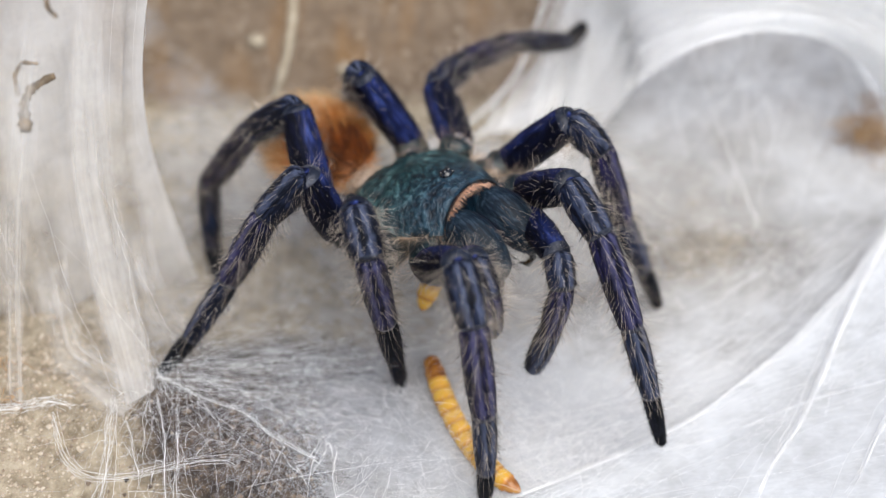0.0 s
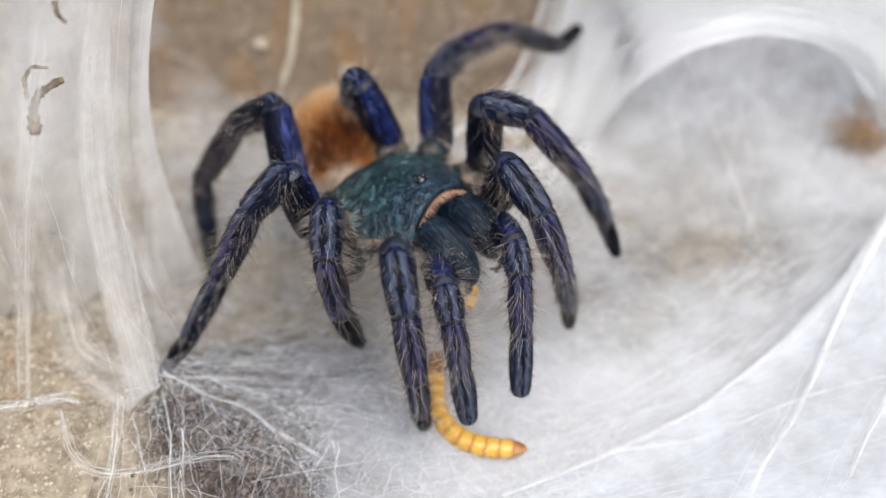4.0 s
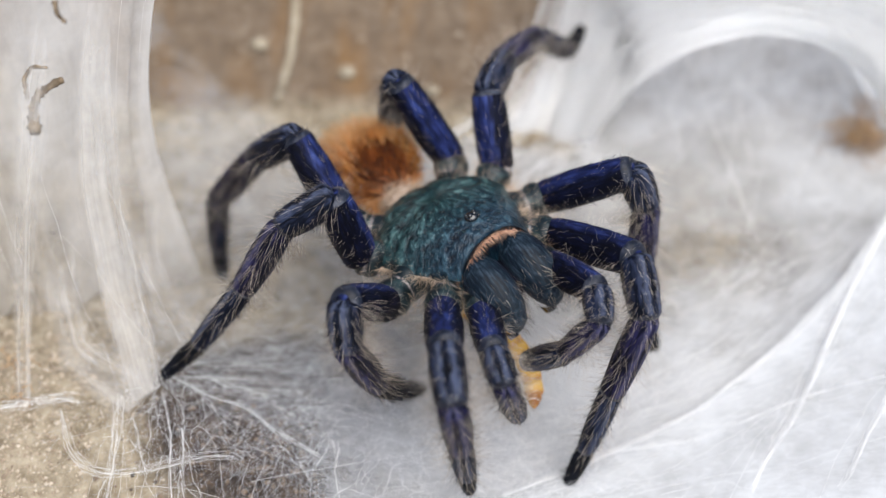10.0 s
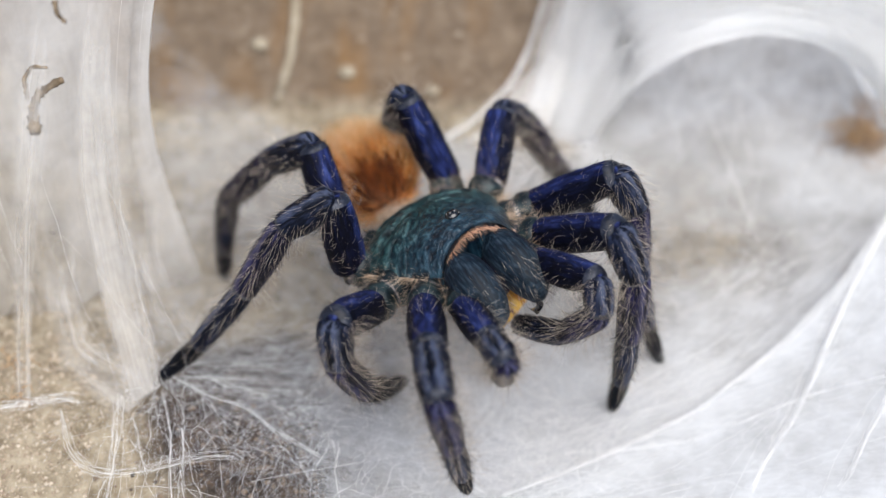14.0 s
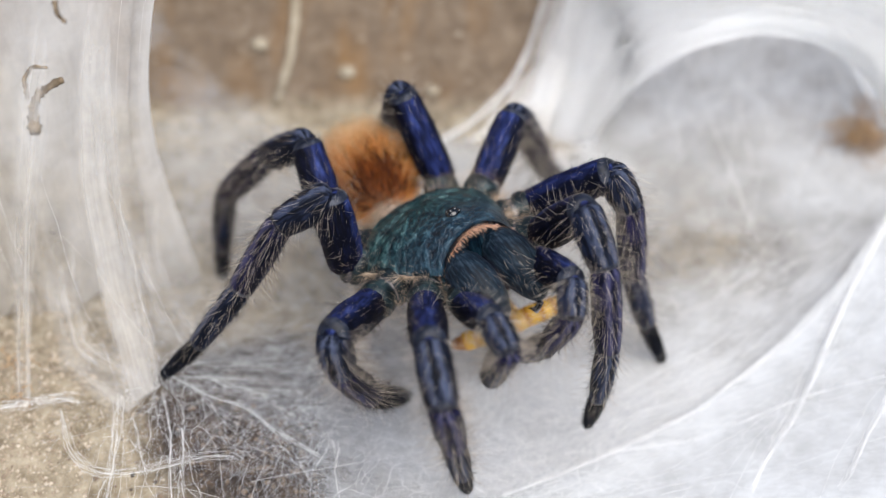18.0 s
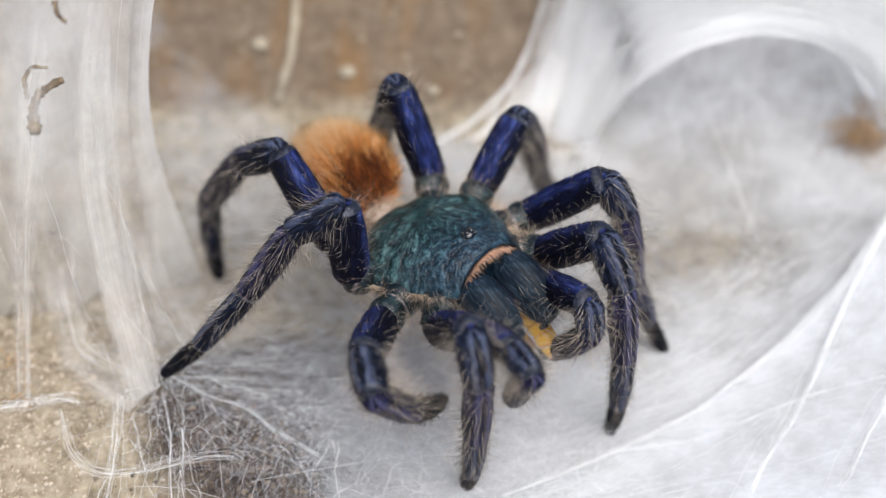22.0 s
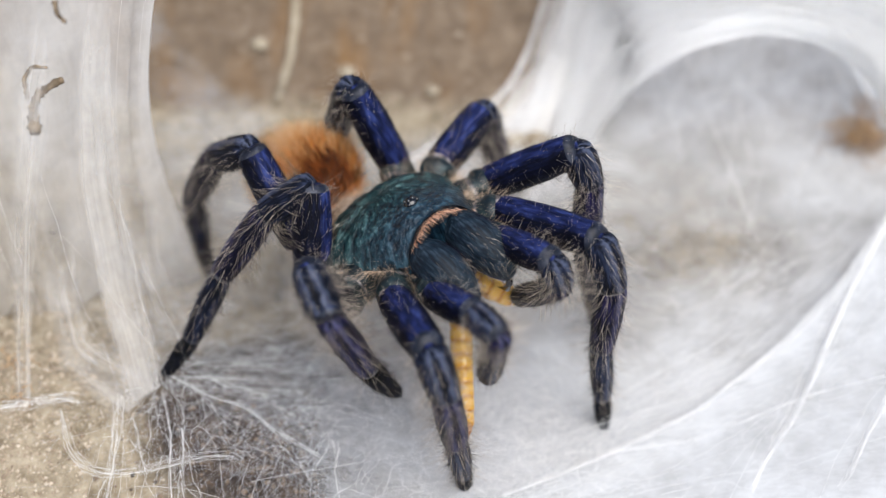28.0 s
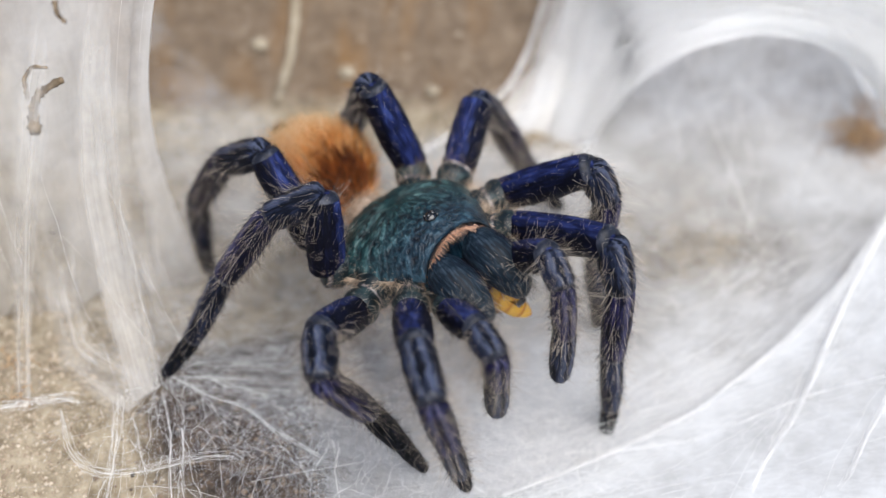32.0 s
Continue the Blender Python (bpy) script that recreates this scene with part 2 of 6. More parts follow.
GOSSAMER = thread_material("fine_silk_thread", (0.52, 0.535, 0.58), (0.9, 0.91, 0.95), 0.35)
CORD = streaked("white_silk_cord", (0.88, 0.87, 0.86), (0.93, 0.925, 0.92), (0.96, 0.955, 0.95), 0.55, 0.0, (1, 1, 1), 1.2, 0.4, 0.1)
BARK = streaked("dry_stalk", (0.03, 0.02, 0.012), (0.12, 0.085, 0.05), (0.3, 0.22, 0.14), 0.85, 0.0, (1, 1, 1), 0.9)
PEBBLE = streaked("pale_grit", (0.2, 0.165, 0.11), (0.33, 0.28, 0.205), (0.43, 0.38, 0.29), 0.9, 0.0, (1, 1, 1), 1.2)
FIBRE = hair_material("brown_fibre", (0.2, 0.11, 0.05), (0.36, 0.22, 0.11), (0.5, 0.36, 0.22))
LOAM_GRIT = hair_material("dark_soil_grains", (0.03, 0.022, 0.016), (0.1, 0.07, 0.048), (0.22, 0.16, 0.11))
GRIT = hair_material("soil_grains", (0.24, 0.18, 0.125), (0.40, 0.32, 0.235), (0.56, 0.48, 0.38))


# ---- mesh tools ----
def mesh_from(name, verts, faces, mats, index=None, smooth=True):
    me = bpy.data.meshes.new(name)
    me.from_pydata(np.asarray(verts, float) * MM, [], [tuple(int(i) for i in f) for f in faces])
    for m in mats:
        me.materials.append(m)
    if index is not None:
        me.polygons.foreach_set("material_index", np.asarray(index, np.int32))
    me.polygons.foreach_set("use_smooth", np.full(len(me.polygons), smooth))
    me.update()
    return me


def joined(*pieces):
    """Pieces are (verts, faces, material index); returns verts, faces, indices of one mesh."""
    vs, fs, ix, base = [], [], [], 0
    for v, f, i in pieces:
        if len(v) == 0:
            continue
        vs.append(np.asarray(v, float))
        fs += [tuple(int(k) + base for k in q) for q in f]
        ix += [i] * len(f)
        base += len(v)
    return np.concatenate(vs), fs, ix


def part(name, mesh, parent, label=""):
    ob = new(name, mesh)
    ob.parent = parent
    return tagged(ob, label)


def grid_faces(nu, nv, wrap=False):
    f = []
    for i in range(nu - 1):
        for j in range(nv if wrap else nv - 1):
            k = (j + 1) % nv
            f.append((i * nv + j, i * nv + k, (i + 1) * nv + k, (i + 1) * nv + j))
    return f


def tube(profile, n=16, flat=1.0, wobble=0.0, seed=0):
    """Closed body along x from (x, radius) rings; flat squeezes it sideways."""
    rs = np.random.RandomState(seed)
    a = np.arange(n) * 2 * math.pi / n
    v = []
    for x, r in profile:
        rr = r * (1 + wobble * rs.randn(n) * 0.5)
        v.append(np.stack([np.full(n, x), rr * np.cos(a) * flat, rr * np.sin(a)], 1))
    v = np.concatenate(v)
    f = grid_faces(len(profile), n, True)
    f.append(tuple(range(n - 1, -1, -1)))
    f.append(tuple(range((len(profile) - 1) * n, len(profile) * n)))
    return v, f


def hairs(roots, ways, lengths, thick, droop=(0, 0, 0), curl=0.25, seed=0):
    """Tapered, bent hairs: three-sided, from roots along ways."""
    rs = np.random.RandomState(seed)
    roots, ways = np.asarray(roots, float), np.asarray(ways, float)
    k = len(roots)
    ways = ways / np.linalg.norm(ways, axis=1, keepdims=True)
    lengths = np.broadcast_to(np.asarray(lengths, float), (k,))
    ref = np.where(np.abs(ways[:, 2:3]) > 0.9, [[1.0, 0, 0]], [[0, 0, 1.0]])
    s1 = np.cross(ways, ref)
    s1 /= np.linalg.norm(s1, axis=1, keepdims=True)
    s2 = np.cross(ways, s1)
    bend = s1 * rs.randn(k, 1) * curl + s2 * rs.randn(k, 1) * curl + np.asarray(droop)
    mid = roots + (ways * 0.55 + bend * 0.12) * lengths[:, None]
    tip = roots + (ways + bend * 0.5) * lengths[:, None]
    rings = []
    for c, w in ((roots, 1.0), (mid, 0.7)):
        for q in range(3):
            a = q * 2 * math.pi / 3
            rings.append(c + (s1 * math.cos(a) + s2 * math.sin(a)) * thick * w)
    v = np.stack(rings + [tip], 1).reshape(-1, 3)
    o = (np.arange(k) * 7)[:, None]
    f = []
    for q in range(3):
        p = (q + 1) % 3
        f += [o + [q, p, 3 + p], o + [q, 3 + p, 3 + q], o + [3 + q, 3 + p, 6]]
    return v, np.concatenate(f)


def threads(lines, radii, sides=3):
    """Thin round threads along polylines of equal length: lines (k, n, 3)."""
    lines = np.asarray(lines, float)
    k, n, _ = lines.shape
    d = np.gradient(lines, axis=1)
    d /= np.linalg.norm(d, axis=2, keepdims=True) + 1e-9
    ref = np.where(np.abs(d[:, :, 2:3]) > 0.85, [[[1.0, 0, 0]]], [[[0, 0, 1.0]]])
    s1 = np.cross(d, ref)
    s1 /= np.linalg.norm(s1, axis=2, keepdims=True) + 1e-9
    s2 = np.cross(d, s1)
    r = np.broadcast_to(np.asarray(radii, float), (k,))[:, None, None]
    v = np.stack([lines + (s1 * math.cos(a) + s2 * math.sin(a)) * r for a in np.arange(sides) * 2 * math.pi / sides], 2).reshape(-1, 3)
    i = np.arange(n - 1)[:, None] * sides + np.arange(sides)[None]
    j = np.arange(n - 1)[:, None] * sides + (np.arange(sides)[None] + 1) % sides
    q = np.stack([i, j, j + sides, i + sides], 2).reshape(-1, 4)
    f = (q[None] + (np.arange(k) * n * sides)[:, None, None]).reshape(-1, 4)
    return v, f


def thread_object(name, lines, radii, label, category, kind="stuff", mat=None):
    v, f = threads(lines, radii)
    me = bpy.data.meshes.new(name)
    me.from_pydata(v * MM, [], f.tolist())
    me.materials.append(mat or THREAD)
    me.polygons.foreach_set("use_smooth", np.ones(len(me.polygons), bool))
    return tagged(new(name, me), label, category, kind=kind)


# ---- the ground ----
def hill(x, y, cx, cy, h, sx, sy):
    return h * np.exp(-((x - cx) / sx) ** 2 / 2 - ((y - cy) / sy) ** 2 / 2)


def relief(x, y, s, seed):
    """Smooth waves of several sizes."""
    rs = np.random.RandomState(seed)
    z = 0
    for k in range(7):
        a, p = rs.rand() * 6.28, rs.rand() * 6.28
        w = s * (0.6 + 1.6 * rs.rand())
        z = z + np.sin((x * math.cos(a) + y * math.sin(a)) / w + p) * w / s
    return z / 7


def ragged(u, v, seed, su=1.0, sv=1.0):
    """Uneven patches: smooth random values on a lattice, in two sizes, -1 to 1."""
    rs = np.random.RandomState(seed)
    out = 0
    for k, amp in ((1.0, 0.65), (2.7, 0.35)):
        lat = rs.rand(97, 97) * 2 - 1
        a, b = np.asarray(u) * k / su + 1000, np.asarray(v) * k / sv + 1000
        i, j = np.floor(a).astype(int), np.floor(b).astype(int)
        fa, fb = a - i, b - j
        fa, fb = fa * fa * (3 - 2 * fa), fb * fb * (3 - 2 * fb)
        g = lambda p, q: lat[p % 97, q % 97]
        out = out + amp * ((g(i, j) * (1 - fa) + g(i + 1, j) * fa) * (1 - fb) + (g(i, j + 1) * (1 - fa) + g(i + 1, j + 1) * fa) * fb)
    return out


def open_side(x):
    """1 where the bank rises behind the spider, 0 in the funnel."""
    return 1 / (1 + np.exp(np.clip((x - 27) / 3.0, -60, 60)))


def soil_height(x, y):
    x, y = np.asarray(x, float), np.asarray(y, float)
    z = hill(x, y, -18, -31, 6.5, 15, 10) + hill(x, y, -42, -30, 5.5, 13, 13) - 3.0
    z = z + 0.95 * np.logaddexp(0, (y - 27) / 4.0) * 4.0 * np.exp(-np.maximum(0, y - 90) / 200) * open_side(x)
    z = z + 0.55 * np.logaddexp(0, (-46 - x) / 5.0) * 5.0
    z = np.minimum(z, 70 + 0.1 * z)
    z = z + 0.9 * relief(x, y, 6.0, 1) + 0.45 * relief(x, y, 1.8, 2)
    far = np.clip((np.hypot(x, y) - 150) / 200, 0, 1)
    return z * (1 - far) - 3 * far


def carpet_height(x, y):
    """The silk floor is pulled smooth over the soil."""
    x, y = np.asarray(x, float), np.asarray(y, float)
    z = hill(x, y, -18, -31, 6.5, 15, 10) + hill(x, y, -42, -30, 5.0, 13, 13) - 1.9
    z = z + 0.95 * np.logaddexp(0, (y - 27) / 4.0) * 4.0 * open_side(x) + 0.55 * np.logaddexp(0, (-46 - x) / 5.0) * 5.0
    z = z + 0.16 * np.logaddexp(0, (x - 30) / 5.0) * 5.0 / (1 + np.exp(np.clip((y - 9) / 3.5, -60, 60))) + 0.14 * np.logaddexp(0, (-38 - y) / 5) * 5 * (x > -200)
    return z + 0.45 * relief(x, y, 6.0, 1)


axis = np.concatenate([-np.geomspace(3000, 130, 16), np.arange(-120, 121, 1.6), np.geomspace(130, 3000, 16)])
gx, gy = np.meshgrid(axis, axis, indexing="ij")
gz = soil_height(gx, gy)
ground = new("ground", mesh_from("ground", np.stack([gx, gy, gz], 2).reshape(-1, 3), grid_faces(len(axis), len(axis)), [SOIL]))
tagged(ground, "sandy brown soil with fine grains under the silk", "soil", kind="structure")


def sheet(name, verts, nu, nv, mat, density, label):
    me = mesh_from(name, verts, grid_faces(nu, nv), [mat])
    at = me.attributes.new("spun", "FLOAT", "POINT")
    at.data.foreach_set("value", np.asarray(density, np.float32).ravel())
    return tagged(new(name, me), label, "spider silk", kind="structure")


ax, ay = np.arange(-62, 96, 0.9), np.arange(-62, 70, 0.9)
cx, cy = np.meshgrid(ax, ay, indexing="ij")
cz = carpet_height(cx, cy)
dens = 0.22 + 0.62 / (1 + np.exp(-(cx - 2) / 7)) + 0.22 * ragged(cx, cy, 5, 11, 9)
dens = dens - 0.32 * np.exp(-((cx + 25) / 12) ** 2 - ((cy + 37) / 7) ** 2) - 0.62 / (1 + np.exp((cx + 37.5 + 0.6 * (cy + 30)) / 1.2))
dens = dens + 0.15 * np.exp(-((cx + 14) / 24) ** 2 - ((cy - 6) / 15) ** 2) + 0.06 * np.exp(-((cx + 18) / 15) ** 2 - ((cy - 20) / 8) ** 2)
# First term thins the silk by the funnel, partly to paint in its shade.
dens = dens - 0.56 * np.exp(-((cx - 31) / 21) ** 2 - ((cy - 4) / 18) ** 2) + 0.65 * np.exp(-((cx - 17) / 19) ** 2 - ((cy + 36) / 15) ** 2) + 0.25 * np.exp(-((cx - 13) / 7) ** 2 - ((cy + 26) / 7) ** 2) + 0.20 * np.exp(-((cx + 8) / 14) ** 2 - ((cy + 28) / 10) ** 2) - 0.14 * np.exp(-((cx + 24) / 9) ** 2 - ((cy + 37) / 8) ** 2) - 0.32 * np.exp(-((cx + 28) / 8) ** 2 - ((cy + 27) / 6) ** 2)
edge_y = 22.5 + 3 * np.sin(cx / 9.0) + 0.012 * np.minimum(cx + 12, 0) ** 2 - 0.3 * np.maximum(cx, 0) - 3.0 / (1 + np.exp(-(cx + 12) / 4))
dens = np.where((cy > edge_y) & (cx < 30), dens - (cy - edge_y) * (0.095 + 0.012 * np.maximum(cx, 0)) * np.clip((21 - cx) / 5, 0, 1), dens)
sheet("silk_floor", np.stack([cx, cy, cz], 2).reshape(-1, 3), len(ax), len(ay), CARPET, dens, "white silk carpet spun over the soil, thick and thin in patches")

# ---- the silk funnel: an arched mouth that flares outwards, its tube running back ----
MOUTH = np.array([43.5, 25.0, -12.0])


RIM = np.array([(0.00, -7.6, 15.5, -1.3),
                (0.05, -2.0, 20.9, -1.0),
                (0.10, 4.6, 24.3, -0.0),
                (0.15, 9.7, 28.7, 1.8),
                (0.20, 12.6, 33.5, 5.2),
                (0.25, 14.4, 37.0, 10.9),
                (0.30, 15.9, 38.0, 23.7),
                (0.40, 28.5, 30.0, 27.4),
                (0.50, 42.5, 24.0, 33.3),
                (0.60, 58.2, 20.0, 33.8),
                (0.70, 71.3, 18.0, 26.3),
                (0.85, 82.3, 18.0, 8.1),
                (1.00, 84.3, 16.0, -13.4)])


def funnel_point(u, v):
    """u: 0 to 1 round the arch from its far side to the near one; v: -1 deep in the tube, 0 the lip, 1 the rim of the flare."""
    a = math.pi * (1.06 - 1.14 * u)
    inner, outer = np.minimum(v, 0), np.maximum(v, 0)
    r = 23.0 * (1 + 0.10 * inner - 0.22 * inner ** 2)
    depth = 36 * inner ** 2
    tube_x = MOUTH[0] + r * math.copysign(abs(math.cos(a)) ** 1.00, math.cos(a)) + 0.10 * depth
    tube_y = MOUTH[1] + depth - 3.0 * np.exp(-(inner / 0.12) ** 2)
    tube_z = MOUTH[2] + r * np.sin(a) * 1.366
    rim = [np.mean([np.interp(np.clip(u + d, 0, 1), RIM[:, 0], RIM[:, k]) for d in (-0.04, -0.02, 0, 0.02, 0.04)]) for k in (1, 2, 3)]
    f = outer * (1 - 0.08 * np.sin(math.pi * outer))
    return np.stack([tube_x + (rim[0] - tube_x) * f, tube_y + (rim[1] - tube_y) * f, tube_z + (rim[2] - tube_z) * f], -1)


def funnel_sheet(name, vs, mat, base, label):
    us = np.linspace(0, 1, 130)
    fu, fv = np.meshgrid(us, vs, indexing="ij")
    fp = np.stack([funnel_point(u, vs) for u in us])
    wave = relief(fu * 60, fv * 14, 5.0, 9) * 0.6
    fp[:, :, 1] += wave * np.clip(np.abs(fv) * 4, 0, 1)
    fp[:, :, 2] += 0.4 * wave * np.clip(np.abs(fv) * 4, 0, 1)
    if vs[-1] > 0.5:
        lane = fv / (0.4 + 0.6 * np.clip((fu - 0.1) / 0.35, 0, 1)) * 30
        fd = base + 0.9 * np.exp(-((fv - 0.03) / 0.09) ** 2) + 0.5 * ragged(lane, fu * 60, 4, 1.3, 22) + 0.28 * ragged(lane, fu * 60, 6, 5, 18)
    else:
        fd = base + 0.6 * np.exp(-((fv - 0.04) / 0.10) ** 2) + 0.22 * ragged(fu * 60 + 5 * fv, fv * 20, 4, 2.2, 14) + 0.25 * ragged(fu * 60, fv * 20, 6, 7, 9)
    fd = fd - 0.5 * np.exp(-((fu - 0.5) / 0.3) ** 2) * np.clip(-fv * 6, 0, 1)
    fd = fd - 1.0 * np.clip((fv - 0.62) / 0.38, 0, 1) ** 1.5 * np.clip((0.36 - fu) / 0.08, 0, 1)
    return sheet(name, fp.reshape(-1, 3), len(us), len(vs), mat, fd, label)


funnel_sheet("silk_flare", np.linspace(0, 1, 130), FLARE, 0.92, "bright white silk flare stretched round the funnel's arched mouth")
funnel_sheet("silk_tube", np.linspace(-1, 0, 50), TUBE, 0.85, "greyish white silk tube behind the arched mouth")
# closing web at the tube's far end
bu, bv = np.meshgrid(np.linspace(0, 1, 60), np.linspace(0, 1, 24), indexing="ij")
bp = np.stack([funnel_point(u, np.array([-0.999]))[0] for u in np.linspace(0, 1, 60)])
centre = MOUTH + [6, 44, 4]
back = bp[:, None] * (1 - bv[:, :, None]) + centre * bv[:, :, None]
back[:, :, 1] += 6 * np.sin(bv * math.pi / 2)
sheet("silk_funnel_end", back.reshape(-1, 3), 60, 24, TUBE, 0.95 + 0.1 * relief(bu * 40, bv * 20, 5, 8), "greyish silk closing the funnel's tube")

# ---- the silk curtain beside the spider ----
def veil(a, b, mat, thick, label, seed, name="silk_veil", nu=60, nv=36, crease=0.5, fade=0.45, hem=0.0):
    """A sheet of silk stretched between two edges, creased along its length."""
    def smooth_line(p):
        p = np.array(p, float)
        t = np.linspace(0, len(p) - 1, nu)
        q = np.stack([np.interp(t, np.arange(len(p)), p[:, k]) for k in range(3)], 1)
        for _ in range(6):
            q[1:-1] = (q[:-2] + 2 * q[1:-1] + q[2:]) / 4
        return q
    qa, qb = smooth_line(a), smooth_line(b)
    w = np.linspace(0, 1, nv)[None, :, None]
    v = qa[:, None] * (1 - w) + qb[:, None] * w
    su, sw = np.meshgrid(np.linspace(0, 10, nu), np.linspace(0, 10, nv), indexing="ij")
    f = ragged(sw * 3, su, seed, 6.0, 5.0) * np.sin(math.pi * w[:, :, 0])
    v[:, :, 1] -= crease * f
    v[:, :, 2] += crease * f
    d = thick + 0.26 * ragged(sw * 3.2, su * 0.6, seed + 1, 3.6, 3.0) - fade * (np.exp(-(w[:, :, 0] / 0.16) ** 2) + np.exp(-((1 - w[:, :, 0]) / 0.16) ** 2) + np.exp(-(su / 1.4) ** 2)) - hem * np.exp(-((10 - su) / 2.5) ** 2)
    return sheet(name, v.reshape(-1, 3), nu, nv, mat, d, label)


cu, cv = np.meshgrid(np.linspace(0, 1, 90), np.linspace(0, 1, 70), indexing="ij")
px = -33.5 - 36 * cu + 2.2 * ragged(cu * 34, cv * 4, 12, 5.0, 3.0) - 3.2 * np.sin(cv * math.pi) * (1 - cu) + 12 * cv ** 2 * (1 - cu)
py = -3 - 22 * cu + 2.6 * ragged(cu * 34, cv * 5, 13, 4.0, 3.5) + 6 * cv
pz = carpet_height(px, py) * (1 - cv) + (64 + 4 * cu) * cv - 0.5
cd = 0.34 + 0.36 / (1 + np.exp(-(cv - 0.4) * 14)) + 0.24 * ragged(cu * 40 + 6 * cv, cv * 3, 14, 3.0, 4.0) + 0.35 * np.exp(-(cu / 0.05) ** 2) + 0.25 * np.exp(-((cu - 0.3) / 0.06) ** 2) - 0.3 * np.clip(0.35 - cv, 0, 1) + 0.55 / (1 + np.exp(-(cu - 0.66) * 30)) / (1 + np.exp(-(cv - 0.55) * 20))
sheet("silk_curtain", np.stack([px, py, pz], 2).reshape(-1, 3), 90, 70, CURTAIN, cd, "hanging curtain of white silk in long folds")


veil([(-32.3, -11.0, 55.0), (-34.9, -12.8, 42.0), (-36.4, -12.6, 26.0), (-35.4, -16.4, 13.0), (-32.8, -26.0, 6.1)], [(-36.8, -11.0, 55.0), (-38.9, -14.9, 44.0), (-41.2, -16.4, 30.0), (-41.0, -20.5, 16.0), (-37.3, -30.2, 6.8)], CURTAIN, 0.36, "translucent white silk veil hanging in long folds", 401)
veil([(-37.2, -12.3, 56.0), (-40.7, -17.1, 42.0), (-45.4, -18.7, 26.0), (-47.9, -22.3, 14.0), (-48.0, -30.3, 7.0)], [(-40.6, -12.3, 56.0), (-45.2, -17.1, 42.0), (-48.4, -20.5, 28.0), (-49.9, -23.8, 16.0), (-50.6, -28.9, 7.3)], CURTAIN, 0.26, "translucent white silk veil hanging in long folds", 403)
veil([(-41.7, -15.2, 22.0), (-42.6, -18.0, 15.0), (-41.7, -21.9, 9.0), (-32.8, -25.9, 6.2)], [(-47.2, -19.5, 20.0), (-47.3, -22.3, 14.0), (-47.3, -24.1, 6.4), (-38.1, -32.3, 7.0)], CURTAIN, 0.26, "thin silk veil drawn down to the ground", 405)
veil([(-35.1, 1.5, 14.0), (-35.9, -3.8, 9.0), (-33.8, -9.1, 4.0), (-27.5, -16.4, 1.8)], [(-39.1, -6.2, 16.0), (-38.2, -12.9, 11.0), (-36.3, -19.5, 7.0), (-32.8, -25.5, 6.2)], CURTAIN, 0.20, "thin silk veil drawn down to the ground", 407)
veil([(61.5, 4.4, 5.1), (52.3, -8.2, 3.6), (43.5, -17.0, 2.0), (34.7, -23.8, 0.7), (26.0, -29.4, -0.3), (17.0, -33.6, -0.6), (6.4, -38.4, -0.2)], [(77.9, -17.0, 7.2), (71.5, -28.3, 6.4), (65.1, -40.4, 6.0), (57.0, -48.4, 5.1), (43.8, -54.4, 3.6), (25.7, -54.6, 1.4), (7.3, -51.6, 0.7)], CARPET, 0.80, "raised sheet of white silk with a drawn edge", 409, nu=90, nv=60, crease=0.15, fade=0.0)

veil([(-38.5, -19.5, 52.0), (-39.3, -20.5, 43.0), (-39.5, -21.5, 32.0)], [(-47.5, -20.5, 52.0), (-48.0, -21.5, 43.0), (-48.0, -22.5, 32.0)], CURTAIN, 0.14, "translucent silk veil wrapped round a dry stalk", 411, hem=0.8)

# ---- threads of silk ----
def mat_threads(count, cx0, cy0, sx, sy, seed, length=(5, 22), radius=(0.014, 0.034), lift=1.2, aim=None, spread=3.2, n=12, curl=1.0):
    """Loose threads that lie on the silk floor, slightly bent."""
    rs = np.random.RandomState(seed)
    # half of them gather in tufts
    tufts = rs.randn(40, 2)
    at = np.where(rs.rand(count, 1) < 0.5, tufts[rs.randint(40, size=count)] + 0.12 * rs.randn(count, 2), rs.randn(count, 2))
    x0, y0 = cx0 + sx * at[:, 0], cy0 + sy * at[:, 1]
    a = (rs.rand(count) * 2 * math.pi) if aim is None else radians(aim) + rs.randn(count) * radians(spread)
    ln = length[0] + (length[1] - length[0]) * rs.rand(count) ** 2
    bend = rs.randn(count) * (1.8 * curl if aim is None else 0.25)
    s = np.linspace(0, 1, n)[None]
    ang = a[:, None] + bend[:, None] * s + 0.25 * np.cumsum(rs.randn(count, n), 1) * (curl if aim is None else 0.12)
    x = x0[:, None] + np.cumsum(np.cos(ang), 1) * ln[:, None] / n
    y = y0[:, None] + np.cumsum(np.sin(ang), 1) * ln[:, None] / n
    h = 0.15 + lift * rs.rand(count, 1) * 4 * s * (1 - s) * rs.rand(count, 1)
    z = carpet_height(x, y) + h
    return np.stack([x, y, z], 2), radius[0] + (radius[1] - radius[0]) * rs.rand(count) ** 2


